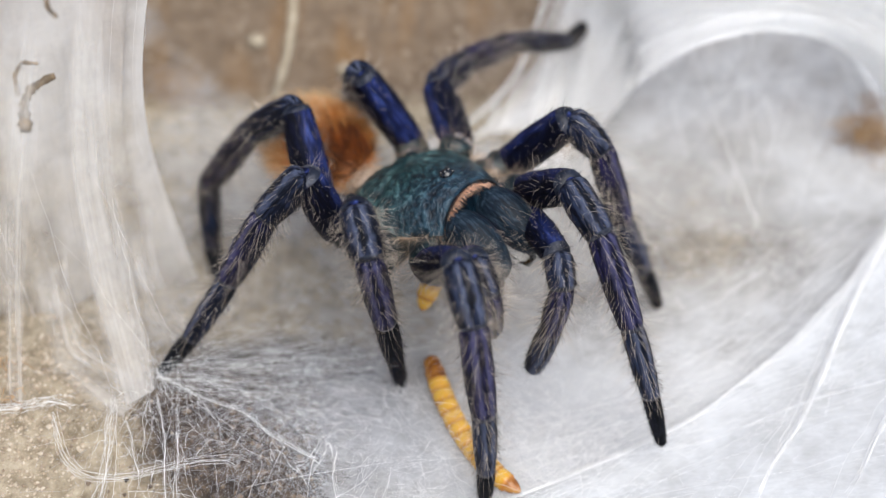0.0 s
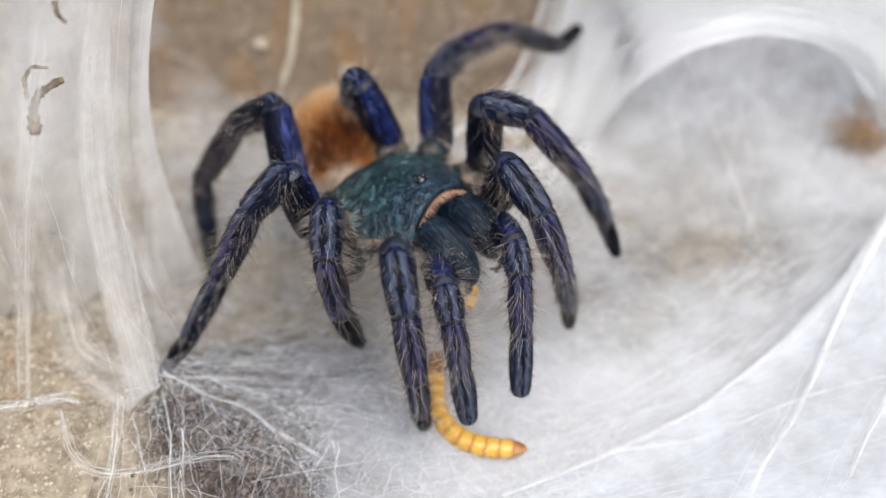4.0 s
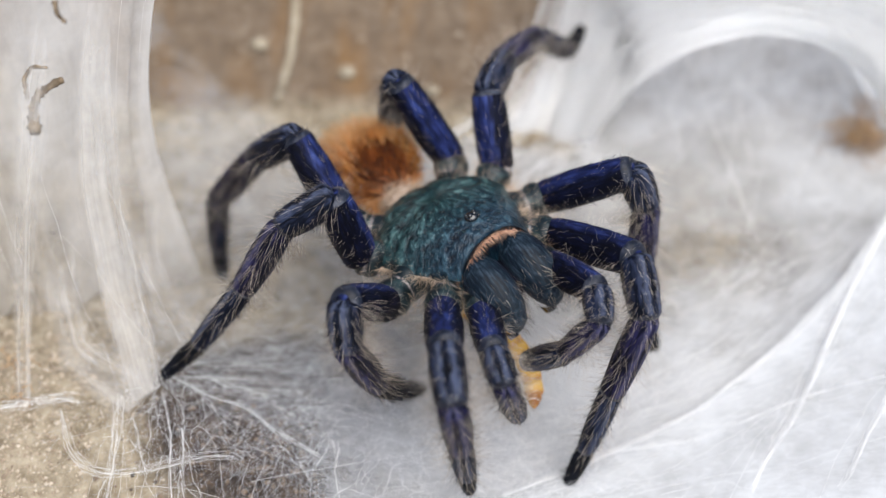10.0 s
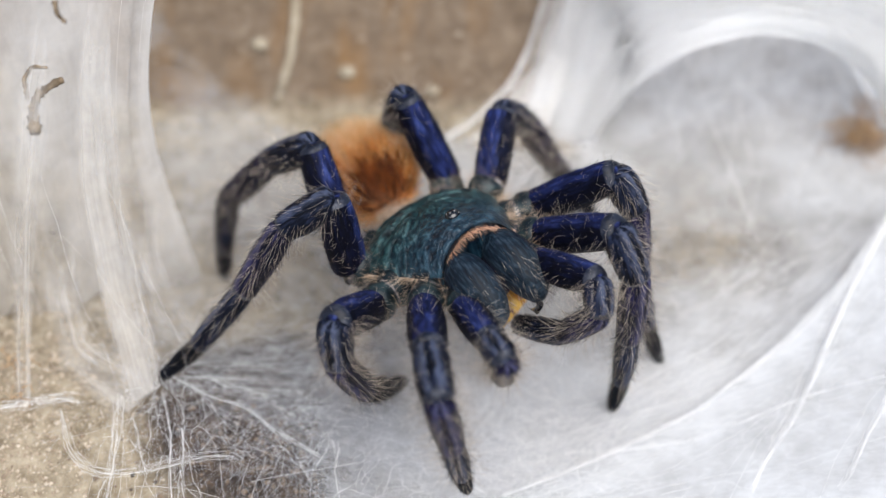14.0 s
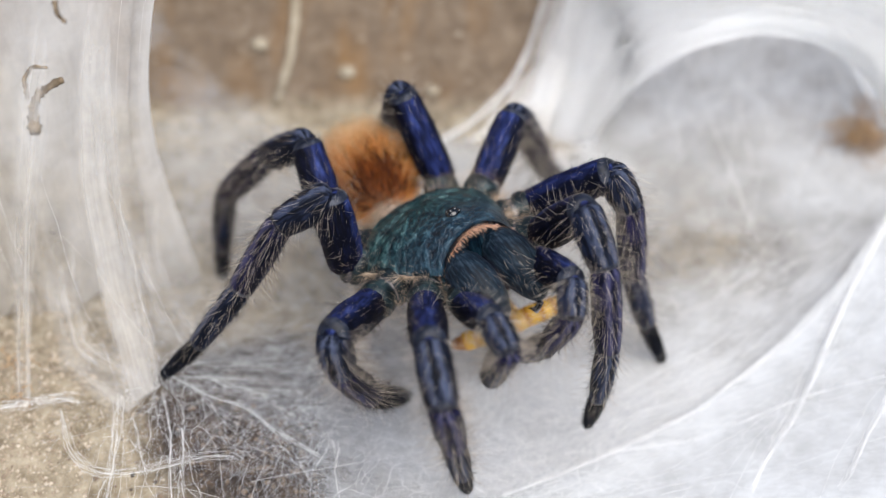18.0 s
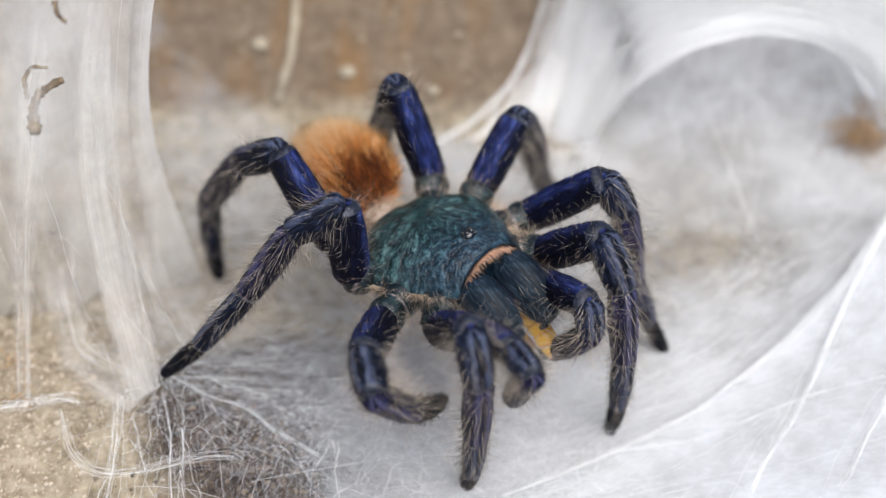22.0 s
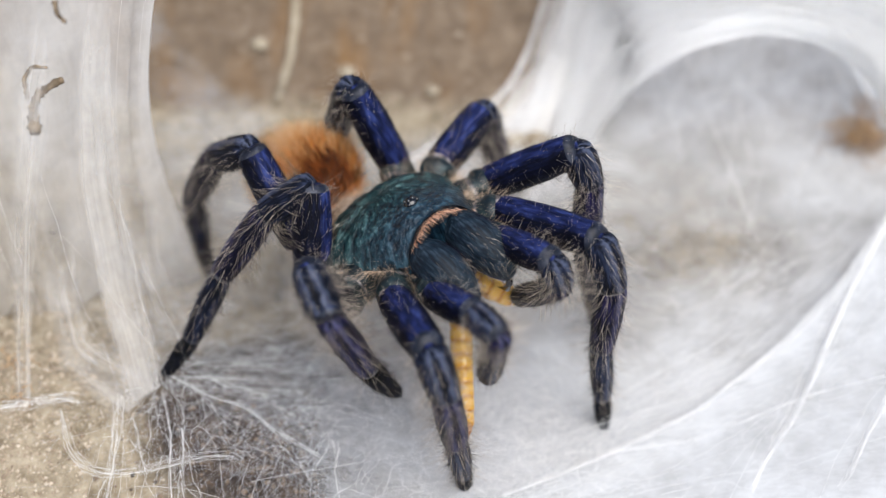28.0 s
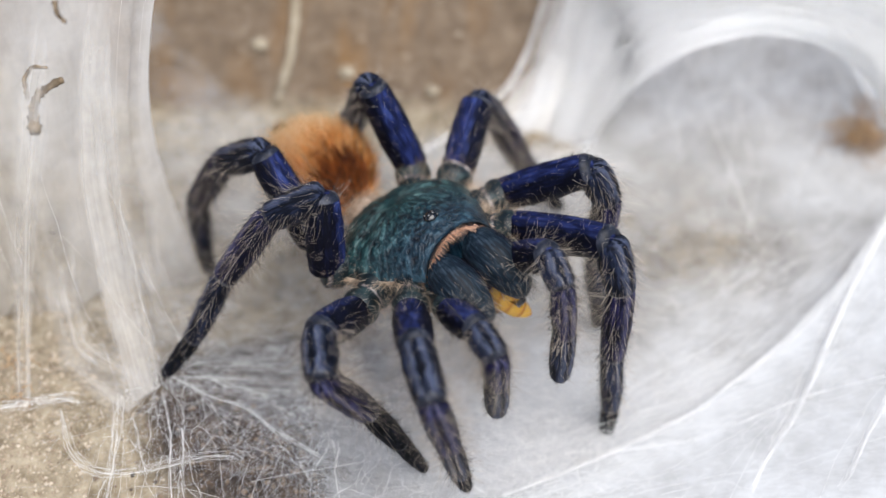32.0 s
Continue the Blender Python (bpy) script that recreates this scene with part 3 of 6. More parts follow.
def fan_threads(count, start, spread_a, end, spread_b, seed, radius=(0.015, 0.05), sag=1.0, n=14, wander=0.5, floor=0.15):
    """Threads stretched between two places, the ends laid down on the silk floor where they come low."""
    rs = np.random.RandomState(seed)
    a = np.array(start) + rs.randn(count, 3) * spread_a
    b = np.array(end) + rs.randn(count, 3) * spread_b
    s = np.linspace(0, 1, n)[None, :, None]
    p = a[:, None] * (1 - s) + b[:, None] * s
    side = np.cumsum(rs.randn(count, n, 3), 1) * 0.12 * wander
    p = p + side - np.array([0, 0, 1.0]) * 4 * s * (1 - s) * sag * rs.rand(count, 1, 1)
    p[:, :, 2] = np.maximum(p[:, :, 2], carpet_height(p[:, :, 0], p[:, :, 1]) + floor)
    return p, radius[0] + (radius[1] - radius[0]) * rs.rand(count) ** 3


def lay(name, label, *sets, mat=None):
    for lines, radii in sets:
        thread_object(name, lines, radii, label, "silk threads", mat=mat)


lay("silk_threads", "tangle of fine greyish silk threads over dark soil",
    mat_threads(1500, -14, -26, 12, 8, 51, (3, 14), (0.004, 0.008), 3.0, curl=0.45), mat_threads(1300, -4, -33, 11, 7, 50, (3, 14), (0.004, 0.009), 3.5, curl=0.45),
    mat_threads(420, -13, -28, 12, 8, 48, (10, 26), (0.006, 0.012), 3.0, n=20, curl=0.4),
    mat_threads(800, -6, -17, 9, 6, 46, (3, 12), (0.005, 0.010), 2.0, curl=0.5),
    mat_threads(900, 16, -31, 16, 8, 52, (4, 18), (0.004, 0.010), 2.0), mat_threads(450, -20, -19, 8, 7, 49, (2, 8), (0.004, 0.011), 1.2),
    mat_threads(260, -18, 6, 14, 9, 54, (6, 24), (0.005, 0.011)), mat_threads(40, -42, -32, 5, 8, 55, (3, 10), (0.005, 0.010)), mat=GOSSAMER)
lay("silk_threads", "loose bright silk threads over the floor",
    mat_threads(160, 30, -8, 14, 14, 53, (8, 26), (0.008, 0.016)), mat_threads(80, -13, -29, 13, 8, 56, (8, 24), (0.010, 0.018), 3.5, n=20, curl=0.35), mat_threads(70, -6, -18, 9, 6, 45, (4, 14), (0.008, 0.014), 2.0, curl=0.4), mat_threads(260, -13, -27, 12, 8, 47, (2, 6), (0.012, 0.022), 3.5))
lay("silk_threads", "wisps of loose white silk on the floor",
    mat_threads(700, 13, -35, 9, 5, 57, (3, 12), (0.008, 0.022), 3.0), mat_threads(320, 9, -27, 6, 5, 58, (3, 10), (0.010, 0.026), 2.5),
    mat_threads(420, 38, -34, 12, 6, 59, (3, 14), (0.008, 0.022), 2.5))
lay("silk_threads", "stretched white silk threads fanning over the floor",
    fan_threads(26, (61, 3, 5), (3, 3, 2), (14, -36, 0), (7, 3, 0.5), 61, (0.010, 0.026), floor=0.9, wander=2.6), fan_threads(20, (60, -4, 4.6), (3, 4, 1), (34, -41, 1), (10, 3, 0.5), 62, (0.010, 0.024), floor=1.2, wander=3.0),
    fan_threads(16, (66, -12, 4), (5, 5, 2), (20, -26, 0), (12, 6, 0.5), 63, (0.01, 0.03), floor=1.6), fan_threads(22, (56, -20, 4.6), (5, 8, 0.6), (4, -39, 0.6), (8, 3, 0.4), 64, (0.010, 0.024), floor=0.9, wander=3.0),
    fan_threads(14, (24, -24, -1), (6, 4, 0.5), (46, -8, 3), (5, 5, 0.8), 66, (0.01, 0.03)))
lay("silk_threads", "white silk threads running down from the curtain",
    fan_threads(5, (-42, -12, 26), (5, 4, 8), (-34, -27, 5), (5, 3, 1), 71, (0.008, 0.02), 3.0, wander=2.0), fan_threads(30, (-33.4, -25, 6.5), (1.2, 1.2, 0.6), (-18, -32, 6), (9, 5, 1), 72, (0.006, 0.016), wander=3.0), fan_threads(60, (-31, -24, 6), (2, 2, 0.6), (-10, -22, 4), (7, 6, 1), 74, (0.005, 0.012), wander=1.6),
    fan_threads(9, (-35, -26, 6.6), (3, 1.5, 0.6), (-33, -42, 4.6), (5, 1, 0.5), 73, (0.012, 0.03), wander=2.4))


def surface_threads(count, seed, u_range, v0, v1, radius, drift):
    """Threads that run over the funnel from the tube to its flare."""
    rs = np.random.RandomState(seed)
    lines = []
    s = np.linspace(0, 1, 14)
    for k in range(count):
        u = u_range[0] + (u_range[1] - u_range[0]) * rs.rand() + drift * rs.randn() * s + 0.006 * np.cumsum(rs.randn(14))
        a, b = v0[0] + (v0[1] - v0[0]) * rs.rand(), v1[0] + (v1[1] - v1[0]) * rs.rand()
        v = a + (b - a) * s
        p = np.stack([funnel_point(float(uu), np.array([vv]))[0] for uu, vv in zip(np.clip(u, 0, 1), np.clip(v, -1, 1))])
        lines.append(p + np.array([0, -0.35, 0.1]) * (0.5 + rs.rand()))
    return np.array(lines), radius[0] + (radius[1] - radius[0]) * rs.rand(count) ** 2


def sweep_threads(count, seed, u0, u1, v_range, pinch, radius, off=0.3):
    """Threads that sweep round the mouth, pinched together at the foot and fanning out above."""
    rs = np.random.RandomState(seed)
    lines = []
    s = np.linspace(0, 1, 18)
    for k in range(count):
        a = u0[0] + (u0[1] - u0[0]) * rs.rand()
        b = u1[0] + (u1[1] - u1[0]) * rs.rand()
        u = a + (b - a) * s
        top = v_range[0] + (v_range[1] - v_range[0]) * rs.rand()
        v = top * (pinch + (1 - pinch) * np.clip((u - 0.1) / 0.35, 0, 1)) + 0.012 * np.cumsum(rs.randn(18))
        p = np.stack([funnel_point(float(uu), np.array([vv]))[0] for uu, vv in zip(np.clip(u, 0, 1), np.clip(v, 0, 1))])
        lines.append(p + np.array([0, -off, 0.3 * off]) * (0.4 + rs.rand()) + np.cumsum(rs.randn(18, 3), 0) * 0.04)
    return np.array(lines), radius[0] + (radius[1] - radius[0]) * rs.rand(count) ** 2


lay("silk_threads", "white silk threads over the funnel's flare",
    sweep_threads(330, 81, (0.04, 0.22), (0.34, 0.62), (0.02, 0.98), 0.4, (0.014, 0.05)),
    sweep_threads(40, 87, (0.02, 0.12), (0.3, 0.5), (0.75, 1.0), 0.8, (0.03, 0.08)), sweep_threads(90, 80, (0.03, 0.16), (0.36, 0.56), (0.1, 0.95), 0.35, (0.04, 0.11)),
    sweep_threads(160, 88, (0.3, 0.5), (0.6, 0.95), (0.05, 0.9), 0.4, (0.012, 0.04)),
    sweep_threads(240, 82, (0.02, 0.2), (0.3, 0.7), (0.0, 0.17), 0.6, (0.03, 0.10), 0.5),
    sweep_threads(120, 89, (0.3, 0.5), (0.7, 0.98), (0.0, 0.09), 0.6, (0.02, 0.07), 0.4),
    surface_threads(160, 83, (0.05, 0.95), (-1.0, -0.4), (-0.25, 0.0), (0.012, 0.032), 0.08),
    fan_threads(60, (46, 34, 14), (9, 5, 3), (42, 26, -1), (12, 10, 0.3), 86, (0.02, 0.05), 1.0),
    fan_threads(60, (18, 21, -6), (2.5, 1.0, 3), (9, 10, -1), (5, 4, 0.3), 84, (0.02, 0.06), 2.0))


def curtain_threads(count, seed):
    rs = np.random.RandomState(seed)
    lines = []
    for k in range(count):
        i = rs.randint(0, 90)
        j = np.clip(np.linspace(0, 69, 14) + 0, 0, 69).astype(int)
        w = np.clip(i + np.cumsum(rs.randn(14) * 0.7).astype(int), 0, 89)
        lines.append(np.stack([px[w, j] + 0.3 * rs.rand(), py[w, j] - 0.5 * rs.rand(), pz[w, j]], 1))
    return np.array(lines), 0.012 + 0.02 * rs.rand(count)


lay("silk_threads", "long hanging silk threads of the curtain", curtain_threads(8, 91))


def cord(points, radius, seed=0, fray=5, core=0.8, loose=1.0):
    """A bright cord: a few threads twisted loosely together through the points."""
    rs = np.random.RandomState(seed)
    p = np.array(points, float)
    t = np.linspace(0, len(p) - 1, 30)
    base = np.stack([np.interp(t, np.arange(len(p)), p[:, k]) for k in range(3)], 1)
    soft = base.copy()
    for _ in range(2):
        soft[1:-1] = (soft[:-2] + 2 * soft[1:-1] + soft[2:]) / 4
    s = np.linspace(0, 1, 30)[:, None]
    for k in range(fray * 2):
        apart = radius * (0.7 + rs.rand() * (1.5 + 4.0 * (s if rs.rand() < 0.6 else 1 - s)))
        FRAYS.append(soft + np.cumsum(rs.randn(30, 3), 0) * 0.03 * (1 + loose) / 2 + rs.randn(3) * apart * loose * [1, 1, 0.4])
        FRAY_SIZES.append(radius * (0.14 + 0.32 * rs.rand() ** 2))
    soft = soft + np.cumsum(rs.randn(30, 3), 0) * 0.05
    v, f = threads(soft[None], radius * core, 6)
    ring = np.repeat(soft, 6, 0)
    v = ring + (v - ring) * np.repeat(0.55 + 0.7 * rs.rand(30), 6)[:, None]
    me = bpy.data.meshes.new("silk_cord")
    me.from_pydata(v * MM, [], f.tolist())
    me.materials.append(CORD)
    me.polygons.foreach_set("use_smooth", np.ones(len(me.polygons), bool))
    return tagged(new("silk_cord", me), "thick bright white silk cord over the web", "silk cord", "silk cords")


FRAYS, FRAY_SIZES = [], []
cord([(59.2, 1.4, 5.4), (52.3, -8.2, 4.1), (47.2, -13.0, 3.2), (43.5, -17.0, 2.5), (38.5, -20.8, 1.7), (34.7, -23.8, 1.1), (30.2, -27.1, 0.4), (24.4, -30.1, -0.0), (18.8, -32.7, -0.2), (13.2, -35.5, -0.1), (7.0, -38.2, 0.1)], 0.08, 1, 5)
cord([(57.8, -1.4, 5.2), (51.3, -10.0, 4.0), (46.3, -14.9, 3.0), (42.2, -18.6, 2.3), (36.9, -22.2, 1.4)], 0.04, 2, 4)
cord([(59.1, 0.4, 5.4), (52.8, -9.2, 4.2), (49.8, -14.3, 3.7), (47.2, -19.3, 3.2), (44.3, -24.9, 2.7), (42.3, -28.8, 2.3), (39.5, -32.5, 1.9), (37.4, -35.4, 1.5), (35.3, -39.8, 1.2)], 0.13, 3, 5)
cord([(57.6, -2.3, 5.1), (52.0, -11.0, 4.1), (48.5, -17.7, 3.4), (45.6, -23.3, 2.9)], 0.05, 4, 4)
cord([(56.4, -22.2, 4.9), (53.4, -26.9, 4.4), (50.4, -31.3, 3.8), (47.1, -37.2, 3.2), (44.3, -40.6, 2.7)], 0.05, 5, 7)
cord([(54.7, -23.9, 4.6), (44.5, -25.7, 2.7), (37.4, -28.2, 1.5), (31.8, -30.5, 0.7), (21.5, -31.8, -0.1), (14.7, -32.1, -0.2)], 0.035, 6, 4)
cord([(41.9, -5.2, 2.3), (38.1, -7.6, 1.6), (34.6, -10.0, 1.1), (30.4, -12.6, 0.5)], 0.03, 7, 3)
cord([(22.2, -23.8, -0.1), (28.2, -19.7, 0.1), (33.3, -17.6, 0.9)], 0.02, 8, 3)
cord([(-51.8, -30.9, 7.7), (-48.0, -30.1, 7.3), (-45.2, -29.2, 7.2), (-43.4, -29.8, 7.2)], 0.05, 9, 6, 0.5, 4.0)
cord([(-44.7, -30.8, 7.2), (-43.6, -34.2, 7.0), (-42.7, -36.3, 6.7), (-40.9, -38.3, 6.3), (-37.6, -39.0, 6.1), (-32.5, -38.0, 6.3), (-28.1, -36.7, 6.6), (-24.3, -36.3, 6.6), (-22.8, -37.0, 6.4)], 0.035, 10, 5, 0.5, 4.0)
cord([(-37.9, -28.9, 7.3), (-37.8, -32.1, 7.4), (-37.7, -35.7, 6.9), (-37.7, -38.9, 6.1), (-38.1, -42.1, 5.2)], 0.05, 11, 6, 0.5, 4.0)
cord([(-33.4, -27.5, 6.4), (-32.2, -31.0, 6.9), (-31.4, -34.7, 6.5), (-31.1, -37.9, 5.7), (-30.7, -41.7, 4.5)], 0.045, 12, 2)
cord([(-30.3, -33.3, 6.8), (-29.8, -36.7, 6.1), (-29.7, -41.6, 4.4)], 0.03, 13, 2)
cord([(-36.3, -31.6, 6.6), (-35.2, -34.6, 6.3), (-33.9, -37.6, 5.7)], 0.02, 14, 2)
cord([(-15.0, -37.6, 4.9), (-13.8, -35.5, 5.2), (-12.9, -34.0, 5.3), (-12.3, -33.8, 5.2), (-11.9, -35.6, 4.8)], 0.035, 15, 2)
cord([(-12.1, -34.7, 5.1), (-12.5, -37.1, 4.6), (-11.5, -40.9, 3.4)], 0.04, 16, 2)
cord([(-33.9, -24.6, 5.7), (-30.7, -26.6, 6.3), (-27.3, -28.8, 6.8), (-22.9, -30.3, 6.8), (-20.0, -33.1, 6.5), (-16.6, -34.8, 5.8), (-14.3, -36.0, 5.2)], 0.025, 17, 4)
cord([(-33.0, -25.0, 5.8), (-27.5, -25.3, 5.9), (-23.2, -27.4, 6.3), (-19.2, -27.1, 5.9), (-15.1, -27.7, 5.5)], 0.02, 18, 3)
cord([(-46.6, -21.0, 3.2), (-46.4, -16.6, 2.0), (-46.0, -13.3, 1.1)], 0.03, 19, 4)
cord([(-47.3, -20.0, 2.8), (-45.3, -19.9, 3.1), (-42.8, -21.7, 4.0)], 0.04, 20, 5)
cord([(-6.3, 16.5, -1.1), (-1.8, 20.1, -0.7), (4.2, 24.2, 0.3), (9.2, 28.5, 2.3), (12.4, 33.3, 5.5), (14.6, 39.2, 10.3), (17.4, 41.2, 17.7), (21.4, 31.4, 27.5), (26.3, 18.9, 36.3)], 0.10, 61, 6)
lay("silk_threads", "thin silk threads frayed from the cords", (np.array(FRAYS), np.array(FRAY_SIZES)))


# ---- the tarantula ----
BASES = {'1': (8.58, 8.35, -2.16), '2': (2.82, 11.88, -1.6), '3': (-3.36, 10.38, 1.0), '4': (-9.38, 7.89, 1.26), 'P': (11.63, 5.18, -3.0)}
LENGTHS = {'1': (13.81, 6.52, 11.4, 9.27, 6.82), '2': (12.37, 5.42, 11.71, 8.42, 6.57), '3': (9.33, 6.74, 9.64, 9.15, 5.7), '4': (12.31, 9.22, 12.81, 8.53, 3.94), 'P': (10.41, 3.77, 7.24, 0.01, 8.1)}
PEDICEL = Vector((-9.0, 0, 1.2))
spider = tagged(new("tarantula"), "blue-legged tarantula with teal carapace and orange hairy abdomen", "spider")


def scatter_on(verts, faces, count, seed, keep=None):
    """Random points on a mesh with its normals, by area."""
    rs = np.random.RandomState(seed)
    v = np.asarray(verts, float)
    tri = np.array([t for f in faces if len(f) < 6 for t in ((f[0], f[1], f[2]), (f[0], f[2], f[-1]))])
    a, b, c = v[tri[:, 0]], v[tri[:, 1]], v[tri[:, 2]]
    nrm = np.cross(b - a, c - a)
    area = np.linalg.norm(nrm, axis=1)
    pick = rs.choice(len(tri), count, p=area / area.sum())
    u, w = rs.rand(count, 1), rs.rand(count, 1)
    u, w = np.where(u + w > 1, 1 - u, u), np.where(u + w > 1, 1 - w, w)
    p = a[pick] + (b - a)[pick] * u + (c - a)[pick] * w
    n = nrm[pick] / (area[pick][:, None] + 1e-12)
    if keep is not None:
        k = keep(p, n)
        p, n = p[k], n[k]
    return p, n


def carapace_mesh():
    nu, nv = 60, 44
    xs = np.linspace(-9.4, 8.7, nu)
    v = []
    for x in xs:
        s = (x + 9.4) / 18.1
        w = 9.4 * min(1, (s / 0.4 + 0.02)) ** 0.42 * (1 - 0.46 * max(0, (s - 0.42) / 0.58) ** 1.3)
        h = 0.3 + 4.0 * math.sin(min(1, s / 0.5) * math.pi / 2) ** 0.7 * (1 - 0.2 * max(0, (s - 0.88) / 0.12) ** 2)
        for j in range(nv):
            q = -1 + 2 * j / (nv - 1)
            y = w * math.sin(q * math.pi / 2)
            z = h * max(0, 1 - abs(y / w) ** 2.3) ** 0.75
            ang = math.atan2(y, x + 2.0)
            rad = math.hypot(x + 2.0, y)
            z -= 0.42 * math.exp(-((rad - 4.2) / 2.8) ** 2) * (0.5 + 0.5 * math.cos(ang * 9)) ** 3
            z -= 0.9 * math.exp(-((x + 2.2) / 0.8) ** 2 - (y / 1.5) ** 2)
            z += 0.6 * math.exp(-((x - 5.6) / 1.0) ** 2 - (y / 1.2) ** 2)
            z += 0.10 * noise.noise(Vector((x * 1.5, y * 1.5, 3))) + 0.05 * noise.noise(Vector((ang * 14, rad * 1.2, 7)))
            v.append((x, y, z))
    top = np.array(v)
    f = grid_faces(nu, nv)
    low = top * [1, 1, 0] * [0.97, 0.97, 1] + [0, 0, -1.0]
    rim = [i * nv for i in range(nu)] + [(nu - 1) * nv + j for j in range(1, nv)] + [i * nv + nv - 1 for i in range(nu - 2, -1, -1)] + [j for j in range(nv - 2, 0, -1)]
    k = len(top)
    for a, b in zip(rim, rim[1:] + rim[:1]):
        f.append((b, a, k + a, k + b))
    v = np.concatenate([top, low])
    p, n = scatter_on(top, grid_faces(nu, nv), 420, 3)
    n = n * np.sign(n[:, 2:3] + 1e-9)
    out = p - np.array([-2.0, 0, 0])
    out[:, 2] = 0
    ways = n * 0.2 + out / (np.linalg.norm(out, axis=1, keepdims=True) + 0.1) * 0.35 + np.array([0.5, 0.1, 0]) + np.random.RandomState(8).randn(len(p), 3) * 0.3
    hv, hf = hairs(p, ways, 0.3 + 0.5 * np.random.RandomState(4).rand(len(p)), 0.011, seed=5)
    edge = top[[i for i in rim if top[i][0] < 7]]
    rs = np.random.RandomState(6)
    e = edge[rs.randint(len(edge), size=1500)]
    eo = e - [-1, 0, 0]
    ev, ef = hairs(e, eo / np.linalg.norm(eo, axis=1, keepdims=True) + rs.randn(len(e), 3) * 0.3 + [0, 0, 0.25], 0.8 + 1.7 * rs.rand(len(e)) ** 1.5, 0.018, seed=7)
    mv, mf, mi = joined((v, f, 0), (hv, hf, 1), (ev, ef, 2))
    return mesh_from("carapace", mv, mf, [CARAPACE, TEAL_HAIR, TAN_HAIR], mi)


carapace = part("carapace", carapace_mesh(), spider, "teal green carapace with radiating streaks")


def fringe_mesh():
    rs = np.random.RandomState(11)
    count = 190
    q = np.linspace(-1, 1, count)
    root = np.stack([8.55 - 1.5 * np.abs(q) ** 2.2, 5.2 * q, 3.1 - 3.0 * np.abs(q) ** 1.9], 1) + rs.randn(count, 3) * 0.06
    way = np.stack([np.full(count, 1.0), 0.45 * q, 0.35 - 0.4 * np.abs(q)], 1) + rs.randn(count, 3) * 0.12
    v, f = hairs(root, way, 1.0 + 0.7 * rs.rand(count), 0.042, (0, 0, -1.0), 0.15, 12)
    w, g = hairs(root + [-0.25, 0, 0.05], way + [0, 0, 0.3], 0.7 + 0.4 * rs.rand(count), 0.034, (0, 0, -0.6), 0.2, 13)
    mv, mf, mi = joined((v, f, 0), (w, g, 0))
    return mesh_from("fringe", mv, mf, [PINK_HAIR], mi)


part("fringe", fringe_mesh(), carapace, "pinkish orange fringe of stiff hairs on the front edge")


def ball(c, r, nu=10, nv=14):
    v = []
    for i in range(nu):
        a = math.pi * (0.02 + 0.96 * i / (nu - 1))
        for j in range(nv):
            b = 2 * math.pi * j / nv
            v.append((c[0] + r[0] * math.sin(a) * math.cos(b), c[1] + r[1] * math.sin(a) * math.sin(b), c[2] + r[2] * math.cos(a)))
    f = grid_faces(nu, nv, True)
    return np.array(v), f


def eye_mesh(x, y, z, r):
    v, f = ball((x, y, z), (r, r, r))
    return mesh_from("eye", v, f, [EYE])


mound_v, mound_f = ball((5.75, 0, 4.55), (0.8, 0.85, 0.62), 14, 20)
part("eye_mound", mesh_from("eye_mound", mound_v, mound_f, [EYE]), carapace, "dark raised mound that bears the eyes")
for ex, ey, ez, er in ((5.98, 0.3, 5.04, 0.27), (5.98, -0.3, 5.04, 0.27), (5.5, 0.52, 4.96, 0.2), (5.5, -0.52, 4.96, 0.2), (6.3, 0.6, 4.76, 0.2), (6.3, -0.6, 4.76, 0.2)):
    part("eye", eye_mesh(ex, ey, ez, er), carapace, "glossy black eye")


def chelicera_mesh(seed):
    prof = [(0, 1.2), (0.6, 2.1), (2, 2.7), (4, 2.95), (6, 2.75), (8, 2.2), (9.4, 1.4), (9.9, 0.5)]
    v, f = tube(prof, 18, 0.86)
    v *= [0.98, 1.03, 1.08]
    v[:, 2] += 0.05 * (5 - v[:, 0]) ** 2 * -0.6 + 0.8
    p, n = scatter_on(v, f, 1500, seed, lambda p, n: n[:, 2] > -0.5)
    order = np.argsort(p[:, 0] + 2.0 * np.random.RandomState(seed + 5).rand(len(p)))
    p, n = p[order], n[order]
    hv, hf = hairs(p, n * 0.3 + [1.0, 0, 0], 0.9 + 1.1 * np.random.RandomState(seed).rand(len(p)), 0.008, (0, 0, -0.2), seed=seed)
    far = int(len(p) * 0.5)
    pv, pf = hairs(p[far:][::5], n[far:][::5] * 0.5 + [1.0, 0, 0], 0.8 + 1.0 * np.random.RandomState(seed).rand(len(p[far:][::5])), 0.011, (0, 0, -0.3), seed=seed)
    mv, mf, mi = joined((v, f, 0), (hv, hf, 1), (pv, pf, 2))
    return mesh_from("chelicera", mv, mf, [FANG_BASE, DARK_HAIR, PALE_HAIR], mi)


def fang_mesh():
    line = np.array([[(0.0, 0, 0), (1.0, 0, -1.2), (0.8, 0, -2.8), (-0.4, 0, -4.0)]], float)
    v, f = threads(line, 0.42, 8)
    k = len(v) // 4
    v[-k:] = v[-k:].mean(0) + (v[-k:] - v[-k:].mean(0)) * 0.15
    return mesh_from("fang", v, f, [EYE])


